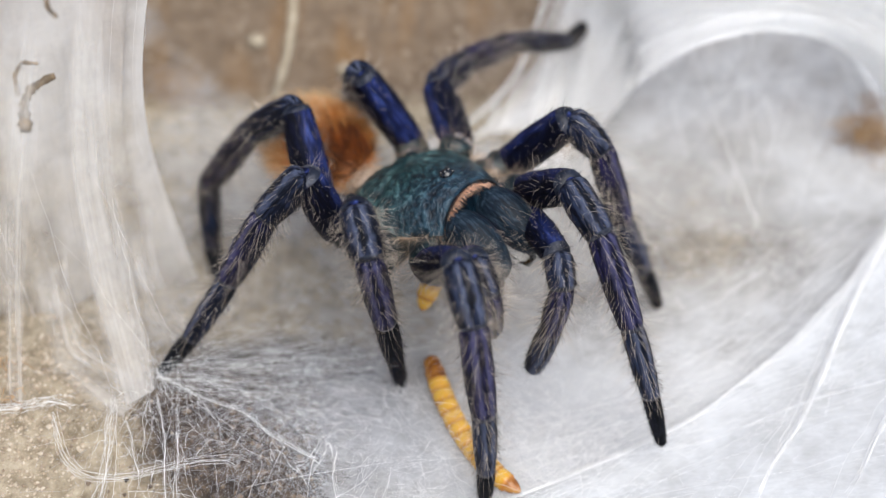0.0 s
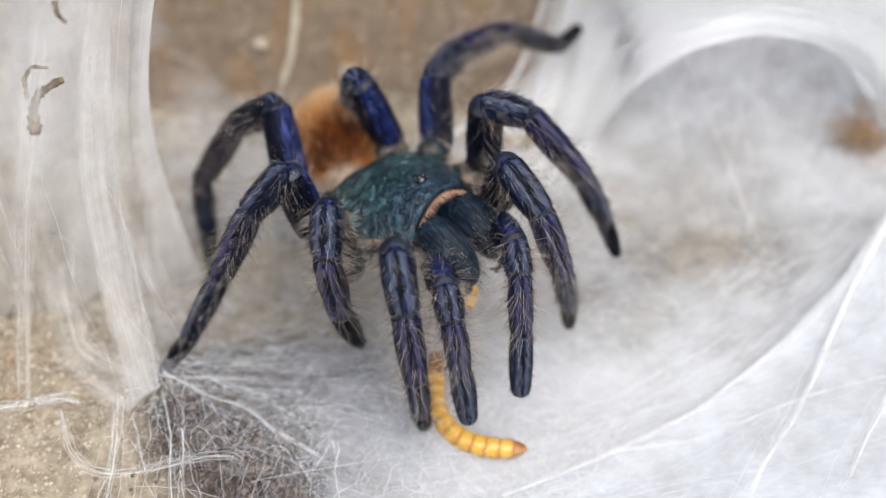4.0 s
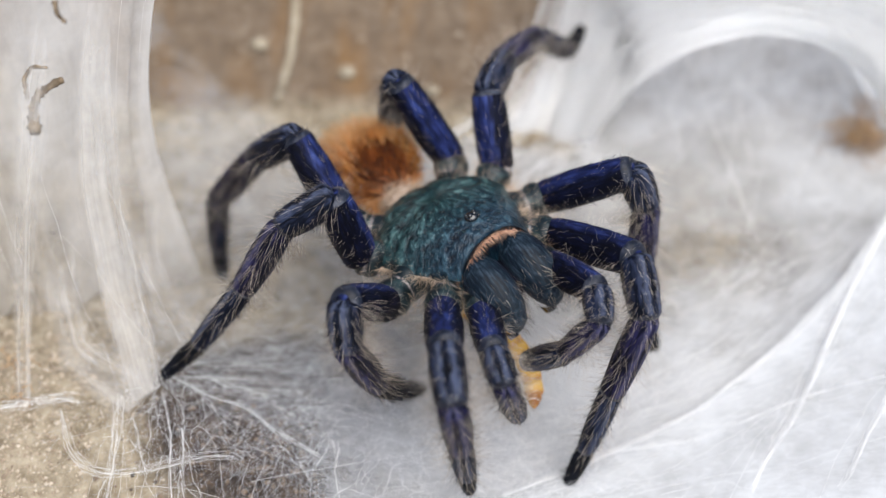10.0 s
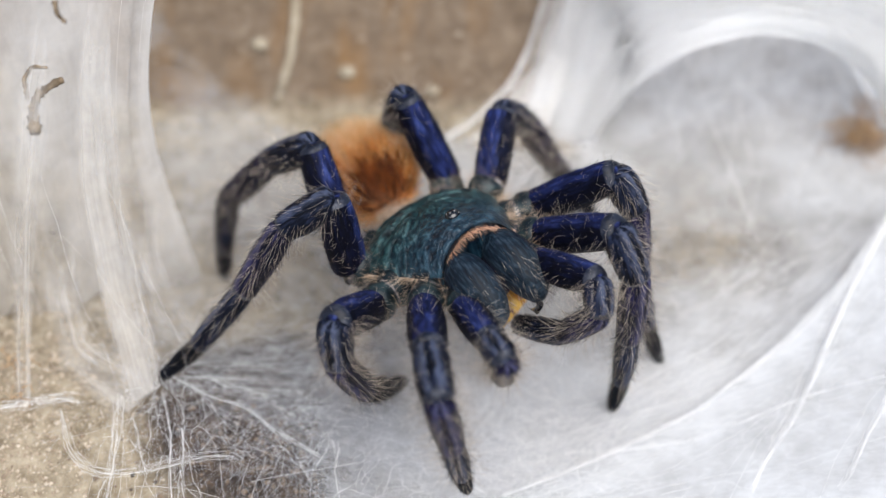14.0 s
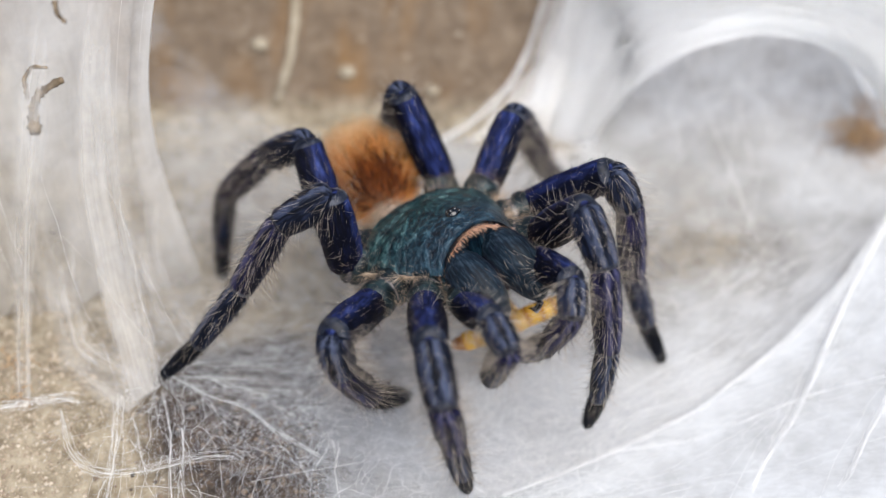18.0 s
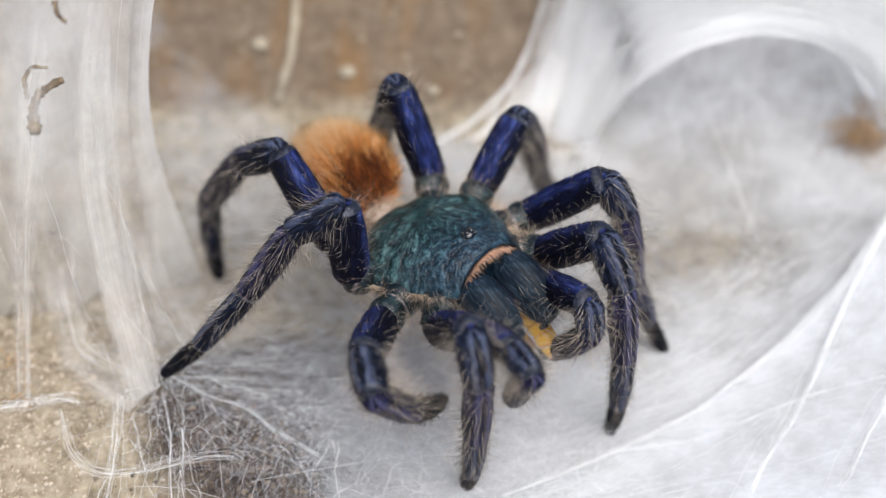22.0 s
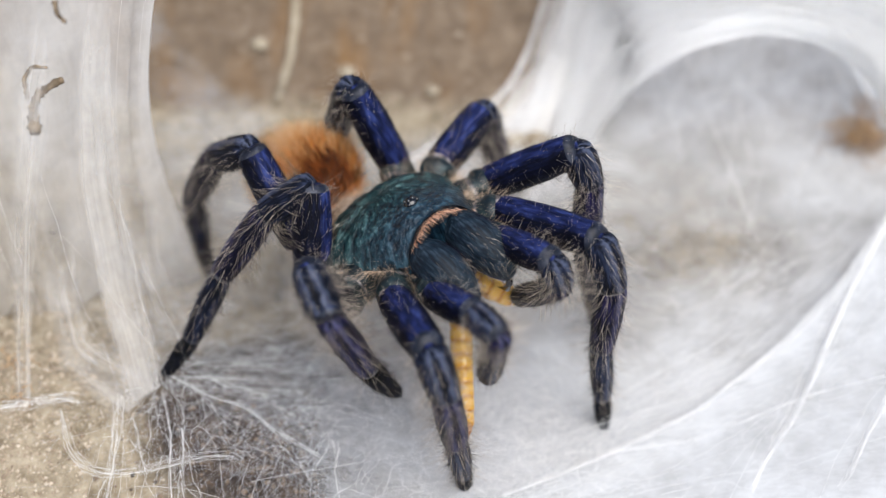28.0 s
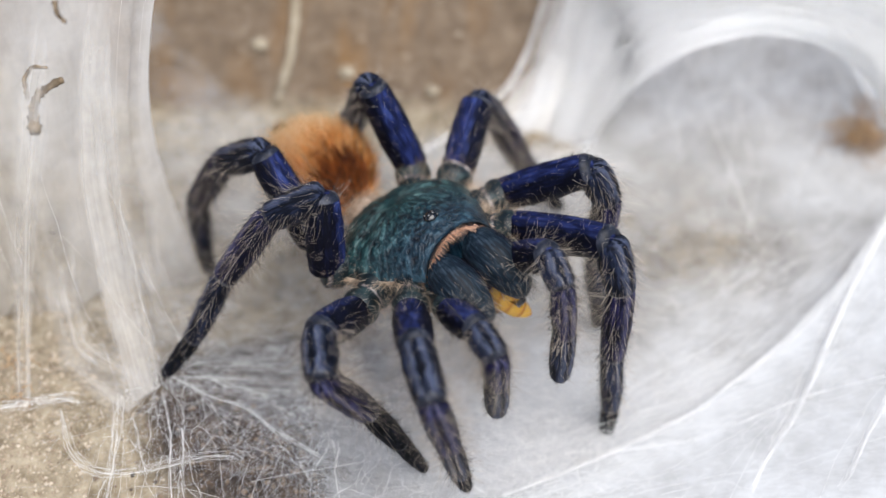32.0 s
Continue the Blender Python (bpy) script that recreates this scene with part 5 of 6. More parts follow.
    move_limb("R3", [(0, 121, 78.8, -111.4, -14, 3.1, 8.4, 10.2), (1, 128.2, 81.9, -113.4, -14.2, 5.1, 9.1, 8.9), (2, 122.8, 81.9, -108.1, -22.2, 7.6, 9.9, 20.2),
                     (3, 120, 80.6, -105.7, -22.3, 2.6, 9.7, 15), (3.5, 115.2, 83.5, -117, -16, 1.1, 9.9, 10), (5.5, 121.2, 82, -121.8, -16.9, 4, 8.2, 0.5),
                     (6, 120.1, 78.9, -116.2, -21.9, 6.9, 8.2, -1.3), (6.5, 122, 80.6, -115.8, -21.2, 6.9, 8.4, -5), (7, 127.9, 85.6, -114.7, -19.2, 7, 9.1, -16.2),
                     (8, 119.1, 93.1, -110.4, -28.6, 7.4, 9.6, -7.1), (9, 118.2, 93.3, -108.9, -30.2, 7.6, 9.7, -7), (10, 116.4, 84.4, -101, -28.1, 6.7, 9.1, -0.5),
                     (11, 109.9, 93.6, -107.4, -33.2, 5.5, 9.2, 5.9), (12, 111.7, 100.7, -110.5, -30.9, 6.4, 8.9, 9.9), (13, 105.5, 95.4, -110.6, -30, 6.6, 7.6, 19.6),
                     (14, 117.7, 98.1, -110.9, -27.1, 7.2, 8.9, 5.6), (14.5, 118.2, 98.4, -111.7, -26.3, 6.7, 8.8, 5.1), (16.5, 120.9, 97.2, -111.3, -26.9, 5.8, 9.1, 4.8),
                     (17, 120, 97.6, -110.7, -28.2, 6.4, 9.3, 5.8), (18, 120.6, 96.9, -110.5, -28.8, 6.1, 9.2, 4.5), (19, 122.7, 99, -115.8, -26.9, 7.1, 8.8, 2.6),
                     (19.5, 123.7, 97.8, -115.5, -27.3, 7, 8.7, 2.1), (20, 127.7, 92.8, -114.1, -28.8, 6.7, 8.2, -0.1), (21, 126.7, 95, -115.4, -27.2, 6.9, 8.5, -1.7),
                     (22, 127.8, 94.7, -115.4, -25.9, 5.8, 8.5, -3.8), (23, 130.9, 98.3, -118, -22.9, 3.5, 8.5, -8.8), (24, 139.3, 102, -123.7, -20.3, 7.5, 9.3, -17.4),
                     (25, 141.5, 100.6, -122.9, -20.8, 7.1, 9.9, -22.6), (27.5, 142, 113.5, -124, -28.2, -3.4, 10, -25.1), (28, 138.5, 110.3, -122.8, -22.2, -9.6, 10.3, -21.6),
                     (28.5, 141.3, 109.5, -122, -21.6, -7.3, 10.5, -26.3), (29, 148, 107.8, -120.1, -20.1, -1.9, 10.9, -37.3), (30, 146, 109.9, -121.3, -20.5, -5.6, 11, -32.7),
                     (31, 137.2, 113.3, -119.8, -19.6, -4.1, 10.6, -24.9), (31.5, 134.8, 111.8, -118, -22, -5.3, 10.4, -21.6), (32, 127.7, 107.1, -112.7, -29.3, -8.8, 9.9, -11.8)])
    move_limb("R2", [(0, 36.2, 61.5, -116.5, -56, -4.2, -3.1, 3.6), (0.5, 54.4, 72.6, -131.5, -47.9, -17.2, -6.2, 12.8), (1, 59, 75.4, -135.2, -45.9, -20.5, -7, 15.1),
                     (2, 58, 67.6, -135.3, -46.1, -4.6, -2.1, 15.5), (3, 59.8, 76.2, -137.8, -40.4, -18, -5.6, 12.4), (3.5, 55, 69.9, -127, -59.4, -15.9, -5.8, 13.4),
                     (5.5, 40.2, 59.7, -103.9, -56.7, -6.9, -3.5, -8.9), (6, 44.4, 59.3, -97.8, -60.6, -11.6, -4.8, -7.9), (6.5, 47.5, 60.8, -99.7, -60.5, -15.9, -6.5, -9.1),
                     (7, 56.8, 65.5, -105.5, -60.4, -28.8, -11.8, -12.6), (8, 57.5, 43.7, -119.3, -39.1, -13.8, -6.1, 1.8), (9, 57.5, 44, -120.6, -37.4, -13.9, -6.4, 2.1),
                     (10, 58.2, 42.8, -117.2, -40.2, -15.1, -5.9, 6.7), (11, 48, 34.9, -118.5, -36.4, -13.6, -6, 6.5), (12, 49.2, 33.3, -117.1, -40.8, -12.1, -6.3, 14.2),
                     (13, 56.8, 62.2, -101.4, -70, -24.6, -13.6, 22.8), (14, 51.2, 26.8, -117.5, -37.5, -15.2, -7, 17.4), (14.5, 51.4, 25.9, -119.2, -34, -16.2, -6.1, 17.7),
                     (16.5, 52.9, 27.3, -105.1, -44.2, -25.1, -8.3, 11), (17, 47, 35.5, -104.8, -43.6, -33.6, -8.7, 6.9), (18, 51.7, 18, -119, -29.6, -11.1, -4, 13),
                     (19, 50.2, 20.8, -114.9, -38.1, -10.1, -4.7, 11.4), (19.5, 47.9, 21.5, -101.8, -50.5, -10.1, -4.6, 5.2), (20, 38.6, 24.4, -49.3, -100.3, -10.3, -4.3, -19.8),
                     (21, 37, 25.6, -38.1, -111.3, -11.9, -4.3, -19.4), (22, 36.5, 26.8, -35.9, -113.9, -12.3, -4.2, -19.7), (23, 33.9, 32, -38.6, -112.9, -16.5, -5, -19.2),
                     (24, 41.3, 40.6, -38.8, -119, -18.5, -6.2, -9.8), (25, 36.5, 29.9, -32.3, -121.6, -12.8, -5.3, -15.7), (27.5, 35.3, 13.2, -29.9, -123.4, 1.2, -1.6, -9.3),
                     (28, 28.9, 50.2, -92.6, -73.4, -13.7, -5.7, -1.7), (28.5, 35.6, 42.4, -97.1, -65.2, -10.5, -5.3, -0.9), (29, 51.2, 24.1, -107.5, -46.2, -3.1, -4.3, 0.9),
                     (30, 39.3, 23.4, -74.1, -89.5, 7.7, 0.1, -1.4), (31, 43.1, 21.3, -60, -95.4, 5.3, -2.1, -1), (31.5, 43, 26.4, -56.2, -96, 7.1, 0.4, -2.6),
                     (32, 43, 31.5, -52.4, -96.6, 8.9, 3, -4.2)])
    move_limb("R1", [(0, 26.5, 26.9, -94.2, -23.8, -11.9, -7.7, 8.1), (0.5, 25.1, 55.8, -130.8, -39.6, 1.6, -3.2, 8.5), (1, 25.1, 55.8, -130.8, -39.6, 1.6, -3.2, 8.5),
                     (2, 36.6, 29.9, -120.2, -28, 2.8, -3.1, 17), (3, 37.8, 32.8, -111.2, -34, -6.1, -5.1, 17.9), (3.5, 39.3, 35.6, -104, -41.4, -12.7, -7.7, 10.3),
                     (5.5, 28, 57.2, -105.8, -41.1, -3.3, -5.2, -5.5), (6, 26.1, 62, -104, -44.9, -8.9, -7.5, -8.1), (6.5, 27.2, 64.9, -102, -51.8, -6.6, -6.9, -6.6),
                     (7, 30.4, 73.7, -96.2, -72.3, 0.3, -5.2, -2.2), (8, 30.6, 44.2, -68.5, -83.1, 0.7, -4.6, 1.9), (9, 30.1, 44, -62.1, -88.5, -0.1, -4.2, 2.2),
                     (10, 33.5, 24, -43.2, -94, -1, -4.3, 6), (11, 29.6, 26.3, -53.4, -79.9, -5.5, -5.7, 1.1), (12, 28.8, 19.2, -40, -92, -7.1, -5.4, 5.1),
                     (13, 25, 7.3, -25.8, -102.2, -3.2, -4.3, 1.8), (14, 28.2, 10.7, -30, -102.6, -3.8, -4.2, 7), (14.5, 28.4, 10.6, -32.7, -99.6, -3.9, -4.3, 7.5),
                     (16.5, 29.3, 8.5, -33.6, -98.2, -3.4, -4.2, 7.1), (17, 29.2, 8, -34.9, -96.3, -3.5, -4.5, 7.3), (18, 30.1, 12.8, -63.7, -74.5, -0.1, -4.5, 5.9),
                     (19, 30.5, 14.9, -104.6, -32.4, -1.2, -6.5, 4.2), (19.5, 29.1, 18.1, -106.5, -31.6, -0.9, -6.6, 3.7), (20, 23.6, 31.1, -114.1, -28.5, 0.2, -6.9, 1.9),
                     (21, 22.8, 34.8, -119.2, -22.7, -4.7, -7.9, 2.5), (22, 22.9, 36.2, -120.1, -23.1, -4.6, -7.7, 2.5), (23, 23.8, 38.7, -117.2, -28.6, -5.2, -8.3, 4.1),
                     (24, 24.3, 43.9, -127.9, -29.3, -1, -6.6, 1.1), (25, 22.8, 47.1, -125.6, -35.1, 1.5, -6.7, 1.8), (27.5, 21.1, 16.9, -109.8, -26, 2.2, -6.9, 3.9),
                     (28, 20.9, 4.4, -101.8, -23.2, 0, -8, 5.9), (28.5, 22.2, 16.8, -104.4, -32.3, 1.5, -7.3, 7), (29, 25.2, 45.7, -110.5, -53.6, 4.9, -5.7, 9.7),
                     (30, 27.1, 35.3, -103.4, -59.4, 9, 2.1, 6.1), (31, 30.4, 43.1, -71.4, -92, 2.9, -2.6, 10.8), (31.5, 30.2, 38, -64.9, -91.8, 1.2, -3.1, 9.3),
                     (32, 29.6, 22.7, -45.5, -91.3, -3.7, -4.4, 4.8)])
    move_limb("PR", [(0, 31.9, 30.8, -92.3, -69.6, 0.1, -2.9, -2.2), (0.5, 37.1, 38.3, -91.8, -61.2, 0, -7.1, 12.1), (1, 37.7, 39.1, -91.8, -60.3, 0, -7.6, 13.7),
                     (2, 31.1, 15.5, -84.6, -64.2, 0.1, -3.9, 17.5), (3, 29.3, 18.9, -82.3, -64.7, 0.1, -4.1, 18.1), (3.5, 36.3, 19.3, -71.2, -42.9, 0, -9.2, 8.5),
                     (5.5, 32, 31.4, -74.6, -48.1, 0, -9.2, -6.3), (6, 30.4, 40.5, -82.7, -56.1, 0.1, -6, -9.8), (6.5, 28.8, 49.2, -85, -57, 0.1, -6.5, -7.3),
                     (7, 24.2, 75.5, -91.7, -59.7, 0, -8.1, 0.3), (8, 15.8, 33.1, -79.2, -68.7, 0.1, -3.2, -0.5), (9, 15.5, 32.9, -71, -77.6, 0.1, -1.9, -0.1),
                     (10, 27.9, 17.1, -51.7, -88.4, 0.1, -0.5, -2.6), (11, 8.2, 28.1, -38.6, -114.8, 0, -1, -17.1), (12, 12.4, 3.1, -17.5, -142.8, 0.1, 0.4, -31.9),
                     (13, 11.4, -5.3, -3.7, -133.7, 0.1, 1.3, -5.2), (14, 15.5, 5.2, -16.4, -132.1, 0, -0.3, -6.6), (14.5, 17.2, 0.7, -21.5, -123.9, 0.1, 2, -3.4),
                     (16.5, 5.8, 39.6, -61.4, -102.7, 0, -1.9, -11.2), (17, 6.1, 31.4, -68.7, -93.7, 0.1, -0.2, -8.3), (18, 14.9, 16.3, -61.5, -97.1, 0.1, 1.9, 0.6),
                     (19, 14.4, 18.9, -51.3, -107.9, 0.1, 1.9, 1.2), (19.5, 14.6, 19.7, -49.6, -108.5, 0.1, 1.9, -0.5), (20, 15.5, 22.9, -42.8, -111.1, 0.1, 1.8, -7.3),
                     (21, 16.7, 23.5, -35.9, -119, 0.1, 1.7, -7.4), (22, 16.5, 25.1, -34.1, -120.4, 0.1, 1.2, -7.5), (23, 15, 22.8, -35.9, -115.1, 0, 0.1, -8.9),
                     (24, 26.8, 31.4, -33.1, -124.6, 0, -0.2, 0.9), (25, 20.1, 29.7, -28.5, -126.5, 0.1, 0.3, 0.2), (27.5, 13.6, 15.7, -26.7, -129, 0.1, 0.9, -3.4),
                     (28, 9.2, 9.8, -31.9, -112.5, 0, 0.2, -2.1), (28.5, 14.6, 14, -29.2, -117.4, 0, 0.5, 0.6), (29, 27.1, 23.7, -22.8, -128.8, 0.1, 1.1, 7),
                     (30, 9.3, 27.2, -31.1, -129.4, 0, 0.1, -6), (31, 24.1, 27.9, -37.4, -119.3, 0.1, 0.2, 3.7), (31.5, 22, 26, -40, -112.8, 0.1, -0.2, 3.5),
                     (32, 15.5, 20.5, -48, -93.1, 0, -1.5, 2.8)])
    move_limb("PL", [(0, -29.5, 0.2, -55.2, -54.9, 0, -10.6, -18.1), (1, -29, 23.7, -60.4, -62.1, 0, -11.6, -16.1), (2, -29.5, 15.7, -63.9, -76.5, 0.1, -6.7, -27.1),
                     (3, -23.6, 9.1, -61.5, -68.5, 0, -13.3, -26.7), (3.5, -35.6, 14, -55.6, -43.4, -0.1, -14.7, -15.9), (5.5, -36.3, 22.8, -41.6, -63.7, 0.2, 4.3, -2.9),
                     (6, -37.1, 24, -26.3, -73, 0.3, 7.1, -3.2), (6.5, -35.6, 26.6, -29.2, -78.5, 0.1, 0.5, -8.7), (7, -31.2, 34.5, -37.8, -95, -0.3, -19.2, -25.2),
                     (8, -25.2, 14.5, -30.2, -96.1, 0.2, -6.2, -26.6), (9, -24.8, 15.2, -32.3, -94.4, 0.1, -6.4, -27), (10, -20.1, 17.8, -50.6, -84.3, 0, -19.2, -36.1),
                     (11, -19.6, 37.6, -77.1, -73.1, -0.2, -27.6, -20.3), (12, -0.5, 4.8, -88.5, -69.6, 0.2, -15.3, -26.7), (13, 0.3, 8.1, -83.2, -71.6, -0.1, -26.5, -12.3),
                     (14, 2.5, 1.7, -78.8, -72.4, 0, -22.5, -24.8), (14.5, 0.7, -0.4, -73.1, -74.5, -0.1, -21.8, -17.4), (16.5, -19.9, 17.8, -80.8, -74, 0.1, -11.3, -21.7),
                     (17, -19.9, 14.9, -75, -77.1, 0, -13.1, -23.6), (18, -19, 9.9, -73.6, -67.9, 0, -16, -26.5), (19, -19.4, 10.7, -85.2, -60.8, 0, -11.9, -23.4),
                     (19.5, -19, 11.5, -87.7, -58.6, 0, -10.8, -20), (20, -17.4, 14.5, -97.7, -49.9, 0.1, -6.6, -6.6), (21, -17.1, 18.8, -100.6, -51.4, 0, -8.4, -4.8),
                     (22, -17.4, 20.4, -102.4, -50, 0, -8.3, -3.9), (23, -10.2, 19.4, -98.4, -41.9, 0, -7.7, -6.1), (24, -7.7, 26.7, -114.4, -51, 0.1, -5.2, -3.4),
                     (25, -15.8, 21.9, -105, -51.1, 0.1, -5.8, -17.5), (27.5, -8.7, 10.6, -94.2, -53.7, -0.2, -17.2, -22.1), (28, -7.2, 2.7, -106.8, -46.1, 0.2, -4.3, 3.3),
                     (28.5, -6.3, 9.9, -105.4, -47.3, 0.1, -6.5, -0.5), (29, -4.3, 26.7, -102.1, -50.2, 0, -11.6, -9.3), (30, -10.2, 29.7, -98.5, -56.6, 0, -15.2, -11.2),
                     (31, -6.8, 20.8, -91.6, -52.1, 0, -15.6, -15.5), (31.5, -11.7, 25.7, -84.3, -51.6, 0.1, -12.7, -12.4), (32, -14.9, 29, -79.4, -51.2, 0.1, -10.8, -10.3)])
    move_limb("L1", [(0, -17.9, 24.2, -70.7, -30.8, -6.9, -4.8, -0.6), (1, -12.6, 2.2, -56.6, -28.7, -0.6, -3.5, -3.9), (2, -17.6, 27.7, -89.2, -40, 2.2, -3, 5.2),
                     (3, -10.9, 25.6, -84, -35, 2.3, -3.3, 5.1), (3.5, -12.6, 47.1, -109.4, -47.4, -7.6, -6.3, 15.1), (5.5, -24.8, 38.3, -69.7, -36.5, -17.3, -8.1, -0.4),
                     (6, -25, 40.5, -66.5, -44, -14.6, -7, -0.8), (6.5, -24.2, 44.6, -64.5, -53.5, -10.8, -5.9, -4.4), (7, -22, 57.1, -58.4, -82, 0.5, -2.7, -15.3),
                     (8, -12, 27, -70.4, -54.1, 1.6, -3.3, -18.9), (9, -11.5, 27.4, -72.2, -52, 1, -3.7, -19.3), (10, -2.5, 12.8, -72.5, -45, 0.2, -2.5, -24.2),
                     (10.5, -4.2, 19.4, -75.1, -44.5, -4.4, -3.6, -19.5), (11, -11.1, 45.6, -85.6, -42.5, -22.8, -8, -0.9), (12, 2.5, 54.1, -98.9, -57.6, -15, -5.1, 7.4), (13, 12.6, 23.7, -109.4, -31, -2.8, -4.3, 8.7),
                     (14, 8.8, 13.6, -103.8, -28.4, -1.6, -4.7, 5), (14.5, 8.2, 12.1, -103.4, -27.5, -0.6, -4.1, 4.5), (16.5, -0.4, 15.4, -103.6, -28, -3, -3.8, 2.2),
                     (17, -10, 38.9, -92.1, -49.4, -24.3, -7.4, -3.5), (18, -8.9, 29.6, -97.9, -34.3, -15.8, -7.5, -6.4), (19, -5.5, 31.3, -100.9, -38.4, -5.2, -4.5, -1.4),
                     (19.5, -6.1, 32, -101.1, -36.9, -4.6, -4.4, -0.4), (20, -8.7, 34.6, -102.1, -30.9, -2.3, -4, 3.4), (21, -5.3, 35.4, -105.3, -25.5, -7.8, -6.7, 1.7),
                     (22, -5.2, 36.6, -106.7, -25.2, -7.7, -6.5, 1.8), (23, -1.9, 41, -107.5, -28.8, -7.3, -6.1, 2.7), (24, 0.6, 42, -109, -33.9, -5.4, -6.7, 2.4),
                     (25, 0.3, 43, -107.3, -34.6, -5.7, -7.9, 1.1), (27.5, 8.1, 3.6, -92.2, -25.8, 6.3, -3.1, -1.5), (28, 7.4, -8.8, -87.3, -24.5, 8.8, 1.1, -1.1),
                     (28.5, 7.9, -0.4, -91.6, -25.6, 6.6, -0.8, -3.4), (29, 9, 19.1, -101.7, -28, 1.4, -5.2, -8.7), (30, 6.1, 13.9, -101.4, -28.8, 7.2, -3.5, -2.6),
                     (31, 10.3, 15.3, -103.7, -25.8, 1.7, -7.9, -5.3), (31.5, 10.1, 12.6, -102.1, -23.8, 2.4, -7.6, -5.2), (32, 9.5, 4.6, -97.3, -17.8, 4.6, -6.5, -5)])
    move_limb("L2", [(0, 20.7, 33.6, -96.4, -28.8, 6.9, -2.4, 10.7), (1, 14.2, 23.2, -87.3, -31.8, 8.2, 0.2, 16.5), (2, 4.3, 8, -70.3, -30.3, 4, -3.8, 8.6),
                     (3, 11, 8.2, -65, -36.4, 6.7, -1.5, 9.3), (3.5, 26.3, 72.5, -92.8, -48.5, -15.4, -5.7, 16.4), (5.5, 22.3, 72, -100.4, -35.5, -1.6, -3.4, 14.9),
                     (6, 25.3, 69.5, -100.5, -37.4, 4, -2.7, 12.6), (6.5, 29.4, 66.4, -104, -33.4, 4.9, -1.8, 10.8), (7, 41.9, 57.2, -114.7, -21.5, 7.5, 0.8, 5.4),
                     (8, 37.3, 34.9, -109.6, -19.1, 9.4, 6.2, 7.4), (9, 37.4, 35, -109.5, -19.8, 9.4, 7, 7.1), (10, 33.8, 20.4, -102.2, -21.2, 9.4, 6.3, 4),
                     (11, 34.2, 18, -94.1, -23.2, 10.8, 7.2, 3.8), (12, 33.8, 13.8, -95.9, -22.9, 8.6, 6.6, 7.1), (13, 37.9, 17.6, -98, -25.6, 9.9, 7.2, 11.9),
                     (14, 32, 17.4, -102, -23.6, 8.7, 5.2, 11.9), (14.5, 31.2, 15.7, -101.9, -22.2, 8.6, 4.9, 11.3), (16.5, 29.9, 16.6, -102.1, -22.9, 11, 7.5, 12.4),
                     (17, 29.5, 15.5, -98.4, -25.4, 10.1, 7.3, 12.3), (18, 30.1, 20.6, -104.5, -21.5, 9.6, 6.6, 12.7), (19, 32.6, 23.8, -107.6, -17.6, 7.9, 4.3, 14.2),
                     (19.5, 31.4, 25.7, -106.8, -17.9, 8.2, 4.8, 13.5), (20, 26.7, 33.1, -103.4, -19.2, 9.2, 6.9, 10.9), (21, 29.1, 33.4, -105, -19.2, 9, 7.1, 10),
                     (22, 29.3, 35, -106, -19.6, 9.1, 7.1, 9.8), (23, 29.3, 36, -105.1, -21.9, 8.9, 6.4, 8.7), (24, 37.3, 43.9, -113.6, -19.4, 8.5, 4.3, 11.3),
                     (25, 36.4, 46.3, -115.1, -18.3, 8.2, 2.6, 9.8), (27.5, 32.2, 28, -116.3, -18.9, 7.6, 0.5, 8.6), (28, 31.3, 12, -107.9, -18.8, 8.5, 1.7, 11.3),
                     (28.5, 32.6, 18.3, -111.3, -19.8, 7.7, 0.6, 10.8), (29, 35.7, 33, -119.3, -22.2, 5.8, -2, 9.5), (30, 37.7, 27.9, -113.5, -24.3, 5.6, -2.4, 15.5),
                     (31, 39.7, 27.9, -111.1, -28.7, 4.1, -2.8, 13.5), (31.5, 37.3, 24.7, -109.2, -28.1, 5, -2.2, 12.9), (32, 30.1, 15.2, -103.4, -26.3, 7.7, -0.3, 11.1)])
